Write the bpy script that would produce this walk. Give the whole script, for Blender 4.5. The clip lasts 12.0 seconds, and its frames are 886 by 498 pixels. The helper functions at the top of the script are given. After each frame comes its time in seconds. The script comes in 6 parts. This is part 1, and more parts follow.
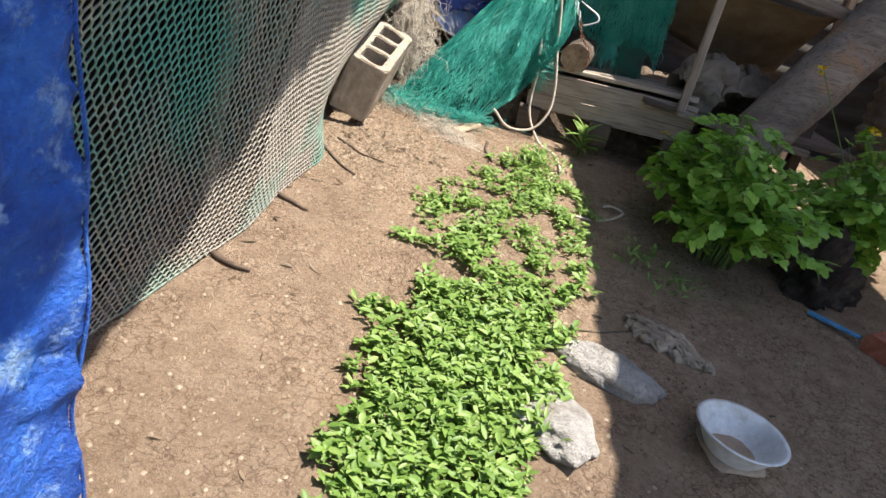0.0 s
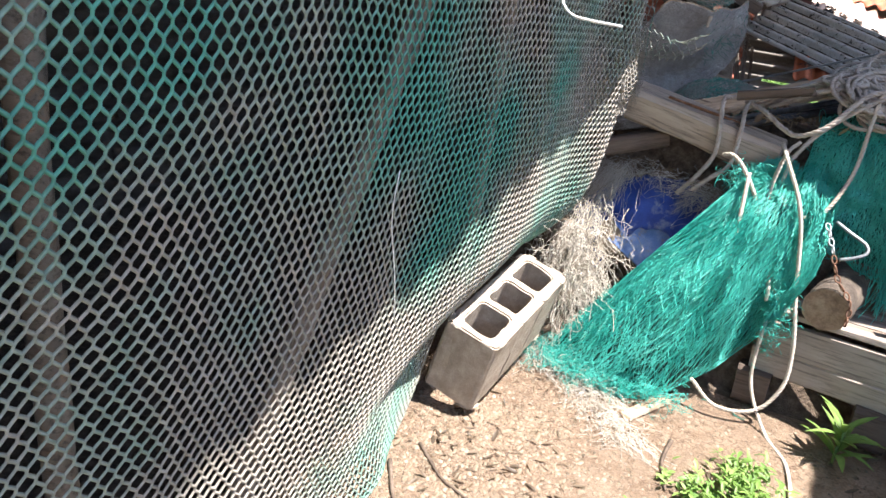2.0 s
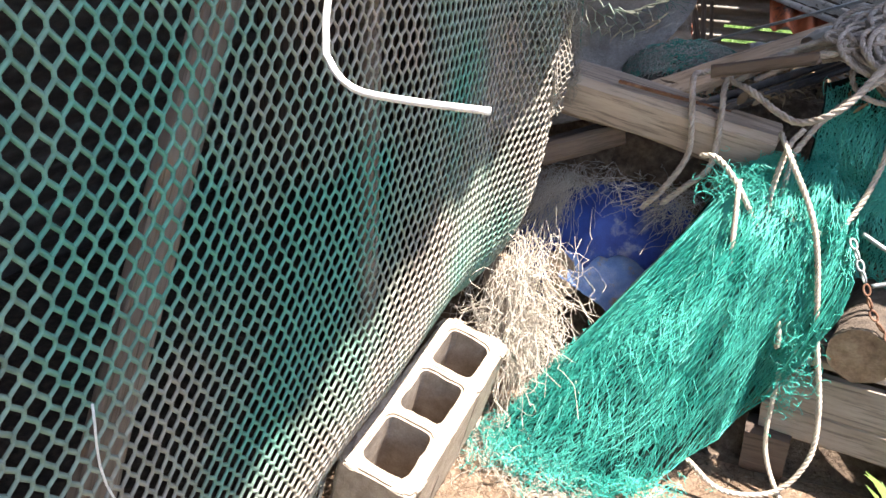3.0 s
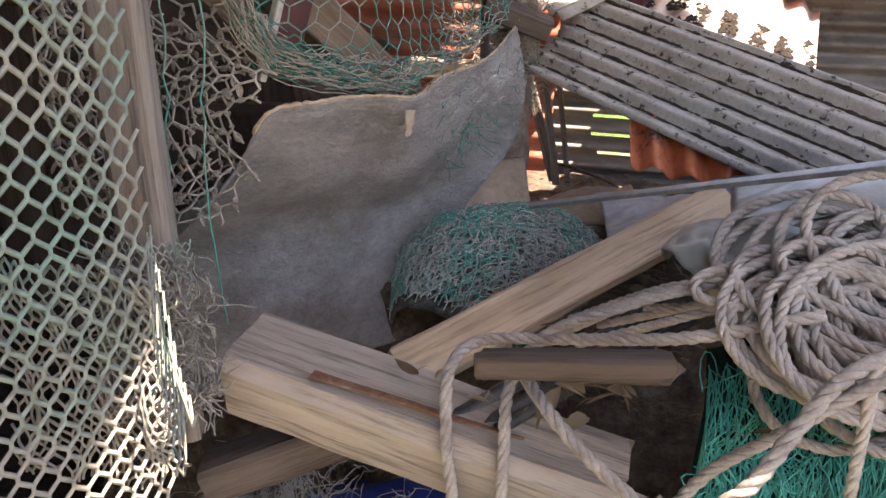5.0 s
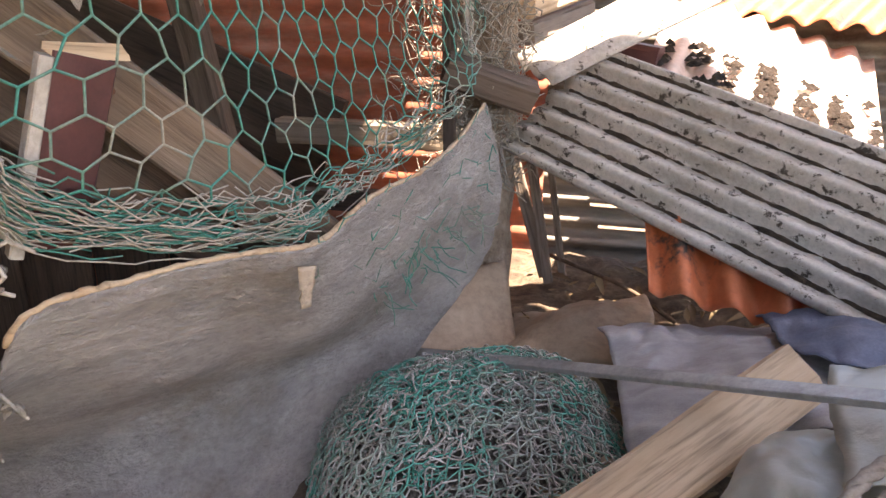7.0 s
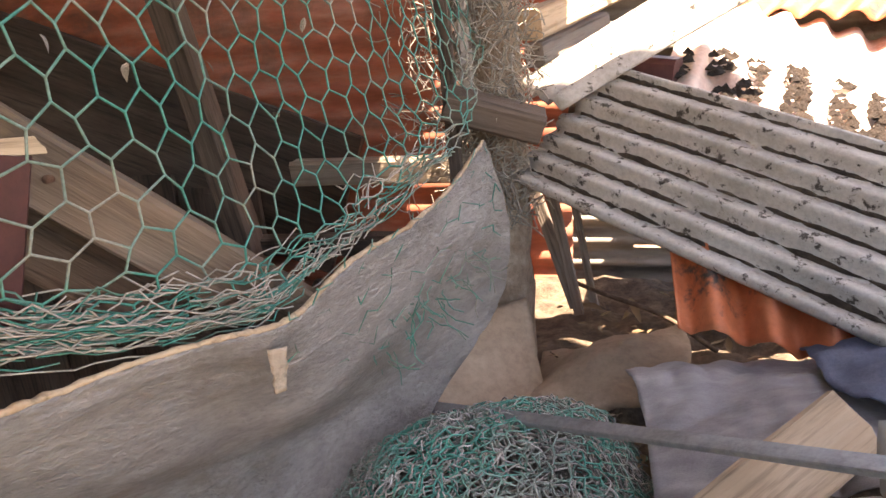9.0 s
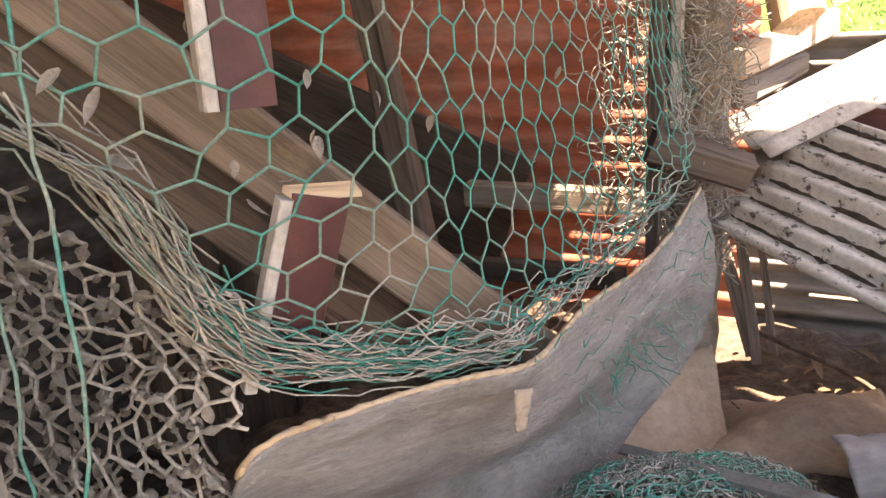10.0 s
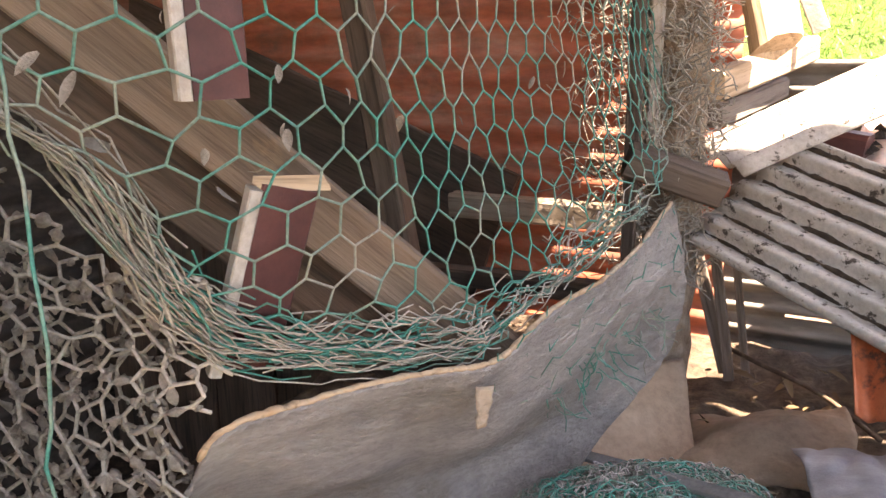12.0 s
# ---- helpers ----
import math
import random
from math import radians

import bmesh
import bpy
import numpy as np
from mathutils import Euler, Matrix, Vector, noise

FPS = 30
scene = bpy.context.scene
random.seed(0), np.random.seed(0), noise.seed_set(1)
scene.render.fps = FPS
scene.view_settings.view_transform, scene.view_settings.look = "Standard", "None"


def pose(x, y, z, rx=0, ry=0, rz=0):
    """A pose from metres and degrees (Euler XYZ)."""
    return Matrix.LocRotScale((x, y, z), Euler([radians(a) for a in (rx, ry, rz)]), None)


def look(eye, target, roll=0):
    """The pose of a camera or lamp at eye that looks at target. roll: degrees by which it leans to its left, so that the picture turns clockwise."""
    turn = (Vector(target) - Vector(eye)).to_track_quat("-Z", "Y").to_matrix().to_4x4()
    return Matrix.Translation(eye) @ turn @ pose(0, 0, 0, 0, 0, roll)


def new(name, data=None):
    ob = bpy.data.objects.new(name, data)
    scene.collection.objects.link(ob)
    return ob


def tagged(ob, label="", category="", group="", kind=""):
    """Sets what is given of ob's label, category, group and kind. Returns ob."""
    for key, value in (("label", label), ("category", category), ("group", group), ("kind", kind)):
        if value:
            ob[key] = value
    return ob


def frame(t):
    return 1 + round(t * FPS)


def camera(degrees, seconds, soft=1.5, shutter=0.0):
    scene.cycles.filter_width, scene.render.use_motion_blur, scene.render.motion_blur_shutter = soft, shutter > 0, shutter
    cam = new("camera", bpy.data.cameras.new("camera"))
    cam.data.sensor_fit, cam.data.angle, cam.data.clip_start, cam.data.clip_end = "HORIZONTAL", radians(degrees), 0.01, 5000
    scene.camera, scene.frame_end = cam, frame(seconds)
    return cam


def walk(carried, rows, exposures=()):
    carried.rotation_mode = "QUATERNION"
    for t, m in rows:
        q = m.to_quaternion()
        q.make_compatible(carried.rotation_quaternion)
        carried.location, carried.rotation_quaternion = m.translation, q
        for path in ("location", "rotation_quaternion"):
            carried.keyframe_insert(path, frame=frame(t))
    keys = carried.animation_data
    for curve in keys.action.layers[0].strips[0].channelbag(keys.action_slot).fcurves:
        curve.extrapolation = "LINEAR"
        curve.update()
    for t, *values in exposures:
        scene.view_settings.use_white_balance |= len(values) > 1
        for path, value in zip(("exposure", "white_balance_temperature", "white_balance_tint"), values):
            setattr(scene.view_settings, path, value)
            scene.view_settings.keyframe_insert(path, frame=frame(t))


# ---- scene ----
cam = camera(61.0, 12.0)
PATH = [
    (0, (0.21, -0.264, 0.768), (0.308, 1.578, -0.004), 15.9),
    (0.5, (0.371, -0.041, 0.836), (0.437, 1.827, 0.126), 15.6),
    (1, (0.408, 0.262, 0.912), (0.374, 2.128, 0.193), 13.5),
    (1.5, (0.354, 0.543, 0.908), (-0.042, 2.384, 0.236), 10.0),
    (2, (0.429, 0.81, 1.017), (-0.265, 2.575, 0.382), 10.0),
    (2.5, (0.387, 1.064, 1.026), (-0.322, 2.809, 0.354), 9.7),
    (3, (0.32, 1.448, 1.076), (-0.264, 3.214, 0.341), 4.2),
    (3.5, (0.39, 1.771, 1.115), (-0.073, 3.557, 0.343), 0.8),
    (3.7, (0.45, 1.9, 1.113), (0.011, 3.689, 0.334), 1.1),
    (5.3, (0.446, 2.54, 1.276), (-0.032, 4.353, 0.581), 1.3),
    (5.5, (0.44, 2.602, 1.268), (-0.088, 4.401, 0.573), 0.8),
    (5.8, (0.452, 2.704, 1.262), (-0.158, 4.479, 0.572), 0.4),
    (6, (0.444, 2.769, 1.273), (-0.152, 4.551, 0.585), 1.3),
    (6.5, (0.421, 2.838, 1.283), (-0.106, 4.643, 0.602), 1.8),
    (7, (0.408, 2.851, 1.297), (-0.052, 4.685, 0.645), 0.4),
    (7.2, (0.417, 2.867, 1.303), (-0.036, 4.708, 0.664), -0.4),
    (8.8, (0.449, 2.933, 1.311), (-0.119, 4.751, 0.701), -5.0),
    (9, (0.445, 2.931, 1.313), (-0.153, 4.74, 0.705), -5.1),
    (9.5, (0.409, 2.913, 1.327), (-0.31, 4.689, 0.753), -4.3),
    (10, (0.353, 2.888, 1.351), (-0.529, 4.593, 0.789), -2.8),
    (10.5, (0.326, 2.871, 1.357), (-0.688, 4.508, 0.815), -1.2),
    (11, (0.338, 2.884, 1.351), (-0.65, 4.538, 0.811), -0.2),
    (11.5, (0.373, 2.9, 1.334), (-0.497, 4.619, 0.798), 0.4),
    (12, (0.378, 2.878, 1.343), (-0.488, 4.603, 0.82), -0.6),
]
EXPOSURES = ((0.0, 1.52, 6650, 12), (1.0, 1.9, 6650, 12), (1.5, 2.02, 6100, 13), (3.0, 2.42, 6650, 16), (3.7, 2.29, 6850, 17), (5.3, 3.15, 7800, 22), (7.0, 3.42, 8300, 23), (9.0, 3.46, 8700, 24), (9.5, 3.43, 8550, 24), (10.0, 3.63, 8650, 24), (10.5, 3.9, 8650, 24), (11.0, 3.78, 8650, 24), (11.5, 3.63, 8650, 24), (12.0, 3.53, 8650, 24))
walk(cam, [(t, look(eye, target, roll)) for t, eye, target, roll in PATH], EXPOSURES)

# ---------------------------------------------------------------- world, sun, exposure
SUN = Vector((0.33, -0.10, 0.939)).normalized()
world = bpy.data.worlds.new("sky")
scene.world = world
world.use_nodes = True
wn = world.node_tree
sky = wn.nodes.new("ShaderNodeTexSky")
sky.sky_type = "NISHITA"
sky.sun_disc = False
sky.sun_elevation = math.asin(SUN.z)
sky.sun_rotation = math.atan2(SUN.x, SUN.y)
wn.nodes["Background"].inputs["Strength"].default_value = 0.095
wn.links.new(sky.outputs["Color"], wn.nodes["Background"].inputs["Color"])
sun_data = bpy.data.lights.new("sun", "SUN")
sun_data.energy, sun_data.angle, sun_data.color = 4.0, radians(0.5), (1.0, 0.95, 0.87)
sun_ob = new("sun", sun_data)
sun_ob.matrix_world = look(SUN * 20, (0, 0, 0))

# ---------------------------------------------------------------- helpers for building
R = random.Random(7)
V = Vector


def world_of(ob):
    return world_of(ob.parent) @ ob.matrix_parent_inverse @ ob.matrix_basis if ob.parent else ob.matrix_basis.copy()


def put_under(ob, parent):
    if parent:
        ob.parent = parent
        ob.matrix_parent_inverse = world_of(parent).inverted()
    return ob


def thing(name, label, category, base, group=""):
    ob = new(name)
    ob.empty_display_size = 0.05
    ob.matrix_basis = Matrix.Translation(base)
    return tagged(ob, label, category, group)


def mesh_of(name, verts, faces, mat, smooth=True):
    me = bpy.data.meshes.new(name)
    me.from_pydata([tuple(v) for v in verts], [], faces)
    me.materials.append(mat)
    me.polygons.foreach_set("use_smooth", [smooth] * len(me.polygons))
    me.update()
    return me


def quads_of(name, verts, quads, mat, smooth=True):
    """A mesh from arrays of corners and of four-cornered faces."""
    me = bpy.data.meshes.new(name)
    me.vertices.add(len(verts))
    me.vertices.foreach_set("co", np.asarray(verts, "f").ravel())
    me.loops.add(quads.size)
    me.loops.foreach_set("vertex_index", np.asarray(quads, "i").ravel())
    me.polygons.add(len(quads))
    me.polygons.foreach_set("loop_start", np.arange(len(quads), dtype="i") * 4)
    me.polygons.foreach_set("loop_total", np.full(len(quads), 4, "i"))
    me.polygons.foreach_set("use_smooth", np.full(len(quads), smooth))
    me.materials.append(mat)
    me.update(calc_edges=True)
    return me


def part(name, me, parent=None, label="", m=None):
    ob = new(name, me)
    if m is not None:
        ob.matrix_basis = m
    put_under(ob, parent)
    if label:
        ob["label"] = label
    return ob


def nz(p, s=1.0):
    return noise.noise(V(p) * s)


def frame_on(p0, p1, up=(0, 0, 1), twist=0):
    """A pose at p0 with x towards p1 and z near up."""
    x = (V(p1) - V(p0)).normalized()
    y = V(up).cross(x).normalized()
    z = x.cross(y)
    m = Matrix((x, y, z)).transposed().to_4x4()
    return Matrix.Translation(p0) @ m @ pose(0, 0, 0, twist)


def smooth_path(pts, step=0.01):
    """Catmull-Rom through the points, at even steps."""
    p = [V(q) for q in pts]
    p = [2 * p[0] - p[1]] + p + [2 * p[-1] - p[-2]]
    out = []
    for a, b, c, d in zip(p, p[1:], p[2:], p[3:]):
        n = max(2, int((c - b).length / step))
        for i in range(n):
            t = i / n
            out.append(0.5 * (2 * b + (c - a) * t + (2 * a - 5 * b + 4 * c - d) * t * t + (3 * b - a - 3 * c + d) * t**3))
    out.append(p[-2])
    return out


def frames_along(path):
    tang = [(path[min(i + 1, len(path) - 1)] - path[max(i - 1, 0)]).normalized() for i in range(len(path))]
    n = tang[0].orthogonal().normalized()
    out = []
    for t in tang:
        n = (n - t * n.dot(t)).normalized()
        out.append((n.copy(), t.cross(n)))
    return out


def tube(path, radius, sides=8, wob=0.0, caps=True):
    """Corners and faces of a tube along a path; radius a number or a function of 0..1."""
    verts, faces = [], []
    fr = frames_along(path)
    for i, (c, (n, b)) in enumerate(zip(path, fr)):
        r = radius(i / (len(path) - 1)) if callable(radius) else radius
        for k in range(sides):
            a = 2 * math.pi * k / sides
            d = n * math.cos(a) + b * math.sin(a)
            q = c + d * r
            verts.append(q + d * r * wob * nz(q, 3 / max(r, 1e-3)) if wob else q)
    for i in range(len(path) - 1):
        for k in range(sides):
            j = (k + 1) % sides
            faces.append((i * sides + k, i * sides + j, (i + 1) * sides + j, (i + 1) * sides + k))
    if caps:
        faces.append(tuple(range(sides))[::-1])
        faces.append(tuple((len(path) - 1) * sides + k for k in range(sides)))
    return verts, faces


def rope_mesh(name, paths, r, mat, lay=5.0):
    """A three-strand laid rope along one or more paths."""
    verts, faces = [], []
    for pts in paths:
        path = smooth_path(pts, r * 1.1)
        fr = frames_along(path)
        for s in range(3):
            strand = []
            for i, (c, (n, b)) in enumerate(zip(path, fr)):
                a = s * 2.094 + i * 1.1 * 2 * math.pi / (lay * 1.25)
                strand.append(c + (n * math.cos(a) + b * math.sin(a)) * r * 0.5)
            v, f = tube(strand, r * 0.56, 6)
            o = len(verts)
            verts += v
            faces += [tuple(k + o for k in q) for q in f]
    return mesh_of(name, verts, faces, mat)


def segments(name, a, b, r, mat, sides=3):
    """Thin threads between the points of two arrays, joined into one mesh."""
    a, b = np.asarray(a, float), np.asarray(b, float)
    r = np.broadcast_to(np.asarray(r, float), (len(a),))[:, None]
    t = b - a
    t /= np.linalg.norm(t, axis=1, keepdims=True) + 1e-9
    h = np.where(np.abs(t[:, 2:3]) < 0.9, [[0, 0, 1.0]], [[1.0, 0, 0]])
    n = np.cross(t, h)
    n /= np.linalg.norm(n, axis=1, keepdims=True) + 1e-9
    c = np.cross(t, n)
    rings = []
    for end, s in ((a, -0.5), (b, 0.5)):
        for k in range(sides):
            w = 2 * math.pi * k / sides
            rings.append(end + t * r * s + (n * math.cos(w) + c * math.sin(w)) * r)
    verts = np.stack(rings, 1).reshape(-1, 3)
    base = np.arange(len(a))[:, None, None] * 2 * sides
    q = np.array([[k, (k + 1) % sides, sides + (k + 1) % sides, sides + k] for k in range(sides)])
    return quads_of(name, verts, (base + q).reshape(-1, 4), mat)


def shell(name, fn, nu, nv, thick, mat, smooth=True):
    """A sheet with thickness over fn(u, v), u and v from 0 to 1."""
    top = [[V(fn(i / nu, j / nv)) for j in range(nv + 1)] for i in range(nu + 1)]
    verts, faces = [], []
    for side in (0, 1):
        for i in range(nu + 1):
            for j in range(nv + 1):
                du = top[min(i + 1, nu)][j] - top[max(i - 1, 0)][j]
                dv = top[i][min(j + 1, nv)] - top[i][max(j - 1, 0)]
                n = du.cross(dv).normalized()
                verts.append(top[i][j] - n * thick * side)
    w, o = nv + 1, (nu + 1) * (nv + 1)
    for i in range(nu):
        for j in range(nv):
            q = (i * w + j, (i + 1) * w + j, (i + 1) * w + j + 1, i * w + j + 1)
            faces.append(q)
            faces.append(tuple(k + o for k in q[::-1]))
    rim = [i * w for i in range(nu + 1)] + [nu * w + j for j in range(1, w)] + [i * w + nv for i in range(nu - 1, -1, -1)] + [j for j in range(nv - 1, 0, -1)]
    for a, b in zip(rim, rim[1:] + rim[:1]):
        faces.append((b, a, a + o, b + o))
    return mesh_of(name, verts, faces, mat, smooth)


def corrugated(name, origin, along, across, pitch, depth, thick, mat, ragged=0.004, sag=0.0, holes=None, seg=None):
    """A corrugated sheet: its ridges run along, its waves go across."""
    o, l, w = V(origin), V(along), V(across)
    n = l.cross(w).normalized()
    waves = w.length / pitch
    nv, nu = max(8, int(waves * 12)), seg or max(6, int(l.length / 0.05))

    def fn(u, v):
        e = ragged * (nz((v * 9, u * 3, waves)) + 0.6 * nz((v * 40, 2, u)))
        uu = u + (e / l.length) * (1 if u > 0.5 else -1) * (abs(u - 0.5) * 2) ** 8
        p = o + l * uu + w * v
        wave = math.sin(2 * math.pi * v * waves)
        d = depth * wave + sag * 4 * u * (1 - u) + 0.004 * nz(p, 4)
        return p + n * d

    me = shell(name, fn, nu, nv, thick, mat)
    if holes:
        bm = bmesh.new()
        bm.from_mesh(me)
        gone = [f for f in bm.faces if holes(f.calc_center_median())]
        bmesh.ops.delete(bm, geom=gone, context="FACES")
        bm.to_mesh(me)
        bm.free()
    return me


def lumber(name, length, width, thick, mat, wear=0.003, seg=None, notch=0.0, taper=0.0, seed=0.0, bow=0.0):
    """A sawn piece along its own x, with worn edges and rough ends."""
    nx = seg or max(6, int(length / 0.03))
    b = min(width, thick) * 0.14
    w, t = width / 2, thick / 2
    ring = [(-w + b, -t), (-w / 3, -t), (w / 3, -t), (w - b, -t), (w, -t + b), (w, t - b), (w - b, t), (w / 3, t), (-w / 3, t), (-w + b, t), (-w, t - b), (-w, -t + b)]
    verts, faces = [], []
    k = len(ring)
    for i in range(nx + 1):
        u = i / nx
        s = 1 - taper * u
        for y, z in ring:
            x = u * length
            q = V((x * 3 + seed, y * 40, z * 40 + seed))
            d = wear * (nz(q) + 0.5 * nz(q * 4))
            yy, zz = y * s + d * (1 if y > 0 else -1), z * s + wear * nz(q * 2 + V((9, 0, 0))) * (1 if z > 0 else -1)
            if i in (0, nx):
                x += (notch + wear) * nz(V((y * 60, z * 60, seed + u)))
            verts.append(V((x, yy, zz + bow * 4 * u * (1 - u))))
    for i in range(nx):
        for j in range(k):
            jj = (j + 1) % k
            faces.append((i * k + j, (i + 1) * k + j, (i + 1) * k + jj, i * k + jj))
    faces.append(tuple(range(k)))
    faces.append(tuple(nx * k + j for j in range(k))[::-1])
    me = mesh_of(name, verts, faces, mat, False)
    return me


def plank(name, p0, p1, width, thick, mat, up=(0, 0, 1), parent=None, label="", twist=0, **kw):
    length = (V(p1) - V(p0)).length
    return part(name, lumber(name, length, width, thick, mat, seed=R.uniform(0, 50), **kw), parent, label, frame_on(p0, p1, up, twist))


def rock_mesh(name, size, mat, seed=0.0, rough=0.25, sub=4):
    bm = bmesh.new()
    bmesh.ops.create_icosphere(bm, subdivisions=sub, radius=1.0)
    for v in bm.verts:
        d = v.co.normalized()
        k = 1 + rough * nz(d * 1.2 + V((seed, 0, 0))) + rough * 0.5 * nz(d * 3 + V((0, seed, 0))) + rough * 0.2 * nz(d * 8)
        v.co = V((d.x * size[0] * k, d.y * size[1] * k, d.z * size[2] * k))
    me = bpy.data.meshes.new(name)
    bm.to_mesh(me)
    bm.free()
    me.materials.append(mat)
    me.polygons.foreach_set("use_smooth", [True] * len(me.polygons))
    return me


# ---------------------------------------------------------------- materials
def material(name):
    m = bpy.data.materials.new(name)
    m.use_nodes = True
    return m, m.node_tree.nodes, m.node_tree.links, m.node_tree.nodes["Principled BSDF"]


def ramp(nodes, links, fac, stops):
    r = nodes.new("ShaderNodeValToRGB")
    while len(r.color_ramp.elements) < len(stops):
        r.color_ramp.elements.new(0.5)
    for e, (p, c) in zip(r.color_ramp.elements, stops):
        e.position, e.color = p, (*c, 1)
    links.new(fac, r.inputs["Fac"])
    return r.outputs["Color"]


def tex(nodes, links, scale, detail=6.0, rough=0.6, stretch=(1, 1, 1), kind="Object", shift=0.0):
    c = nodes.new("ShaderNodeTexCoord")
    mp = nodes.new("ShaderNodeMapping")
    mp.inputs["Scale"].default_value = stretch
    mp.inputs["Location"].default_value = (shift, shift * 0.7, shift * 1.3)
    links.new(c.outputs[kind], mp.inputs["Vector"])
    n = nodes.new("ShaderNodeTexNoise")
    n.inputs["Scale"].default_value, n.inputs["Detail"].default_value, n.inputs["Roughness"].default_value = scale, detail, rough
    links.new(mp.outputs["Vector"], n.inputs["Vector"])
    return n.outputs["Fac"]


def blend(nodes, links, fac, a, b, mode="MIX"):
    m = nodes.new("ShaderNodeMix")
    m.data_type, m.blend_type = "RGBA", mode
    for sock, val in ((m.inputs["Factor"], fac), (m.inputs["A"], a), (m.inputs["B"], b)):
        if isinstance(val, (int, float)):
            sock.default_value = val
        elif isinstance(val, tuple):
            sock.default_value = (*val, 1)
        else:
            links.new(val, sock)
    return m.outputs["Result"]


def bump(nodes, links, bsdf, height, strength=0.4, dist=0.004):
    b = nodes.new("ShaderNodeBump")
    b.inputs["Strength"].default_value, b.inputs["Distance"].default_value = strength, dist
    links.new(height, b.inputs["Height"])
    links.new(b.outputs["Normal"], bsdf.inputs["Normal"])


def surface(name, dark, mid, light, scale, rough=0.85, stretch=(1, 1, 1), stain=None, stain_scale=3.0, stain_at=(0.5, 0.62), bump_s=0.5, bump_d=0.003, metal=0.0, fine=None, vary=0.0):
    """A grained surface: three tones by noise, stains by a coarser noise, and relief."""
    m, nodes, links, bsdf = material(name)
    f = tex(nodes, links, scale, 8, 0.65, stretch)
    col = ramp(nodes, links, f, [(0.3, dark), (0.5, mid), (0.7, light)])
    if stain:
        s = tex(nodes, links, stain_scale, 7, 0.7, shift=3.1)
        k = ramp(nodes, links, s, [(stain_at[0], (0, 0, 0)), (stain_at[1], (1, 1, 1))])
        col = blend(nodes, links, k, col, stain)
    g = tex(nodes, links, fine or scale * 6, 5, 0.7, stretch, shift=1.7)
    spots = ramp(nodes, links, g, [(0.3, (0.72, 0.72, 0.72)), (0.6, (1.05, 1.05, 1.05))])
    col = blend(nodes, links, 0.8, col, spots, "MULTIPLY")
    if vary:
        info = nodes.new("ShaderNodeObjectInfo")
        tone = ramp(nodes, links, info.outputs["Random"], [(0, (1 - vary,) * 3), (1, (1 + vary,) * 3)])
        col = blend(nodes, links, 1.0, col, tone, "MULTIPLY")
    links.new(col, bsdf.inputs["Base Color"])
    bsdf.inputs["Roughness"].default_value, bsdf.inputs["Metallic"].default_value = rough, metal
    mix = nodes.new("ShaderNodeMath")
    mix.operation = "ADD"
    links.new(f, mix.inputs[0]), links.new(g, mix.inputs[1])
    bump(nodes, links, bsdf, mix.outputs[0], bump_s, bump_d)
    return m


def thread(name, a, b, scale=6.0, rough=0.7, at=(0.4, 0.6), sheer=0.0, kind="Object"):
    """Twine or wire: two colours in patches, with a finer flicker."""
    m, nodes, links, bsdf = material(name)
    f = tex(nodes, links, scale, 4, 0.6, kind=kind)
    col = ramp(nodes, links, f, [(at[0], a), (at[1], b)])
    g = tex(nodes, links, scale * 40, 2, 0.5, kind=kind)
    col = blend(nodes, links, 0.7, col, ramp(nodes, links, g, [(0.3, (0.6, 0.6, 0.6)), (0.7, (1.25, 1.25, 1.25))]), "MULTIPLY")
    links.new(col, bsdf.inputs["Base Color"])
    bsdf.inputs["Roughness"].default_value = rough
    if sheer:
        bsdf.inputs["Transmission Weight"].default_value = sheer
    return m


def foliage(name, a, b, c, scale=25.0):
    m, nodes, links, bsdf = material(name)
    geo = nodes.new("ShaderNodeNewGeometry")
    col = ramp(nodes, links, geo.outputs["Random Per Island"], [(0.0, a), (0.5, b), (1.0, c)])
    f = tex(nodes, links, scale, 4, 0.6)
    col = blend(nodes, links, 0.7, col, ramp(nodes, links, f, [(0.3, (0.65, 0.7, 0.6)), (0.7, (1.2, 1.15, 1.1))]), "MULTIPLY")
    links.new(col, bsdf.inputs["Base Color"])
    bsdf.inputs["Roughness"].default_value = 0.5
    out = nodes["Material Output"]
    tr = nodes.new("ShaderNodeBsdfTranslucent")
    links.new(col, tr.inputs["Color"])
    mx = nodes.new("ShaderNodeMixShader")
    mx.inputs[0].default_value = 0.35
    links.new(bsdf.outputs[0], mx.inputs[1]), links.new(tr.outputs[0], mx.inputs[2])
    links.new(mx.outputs[0], out.inputs["Surface"])
    return m


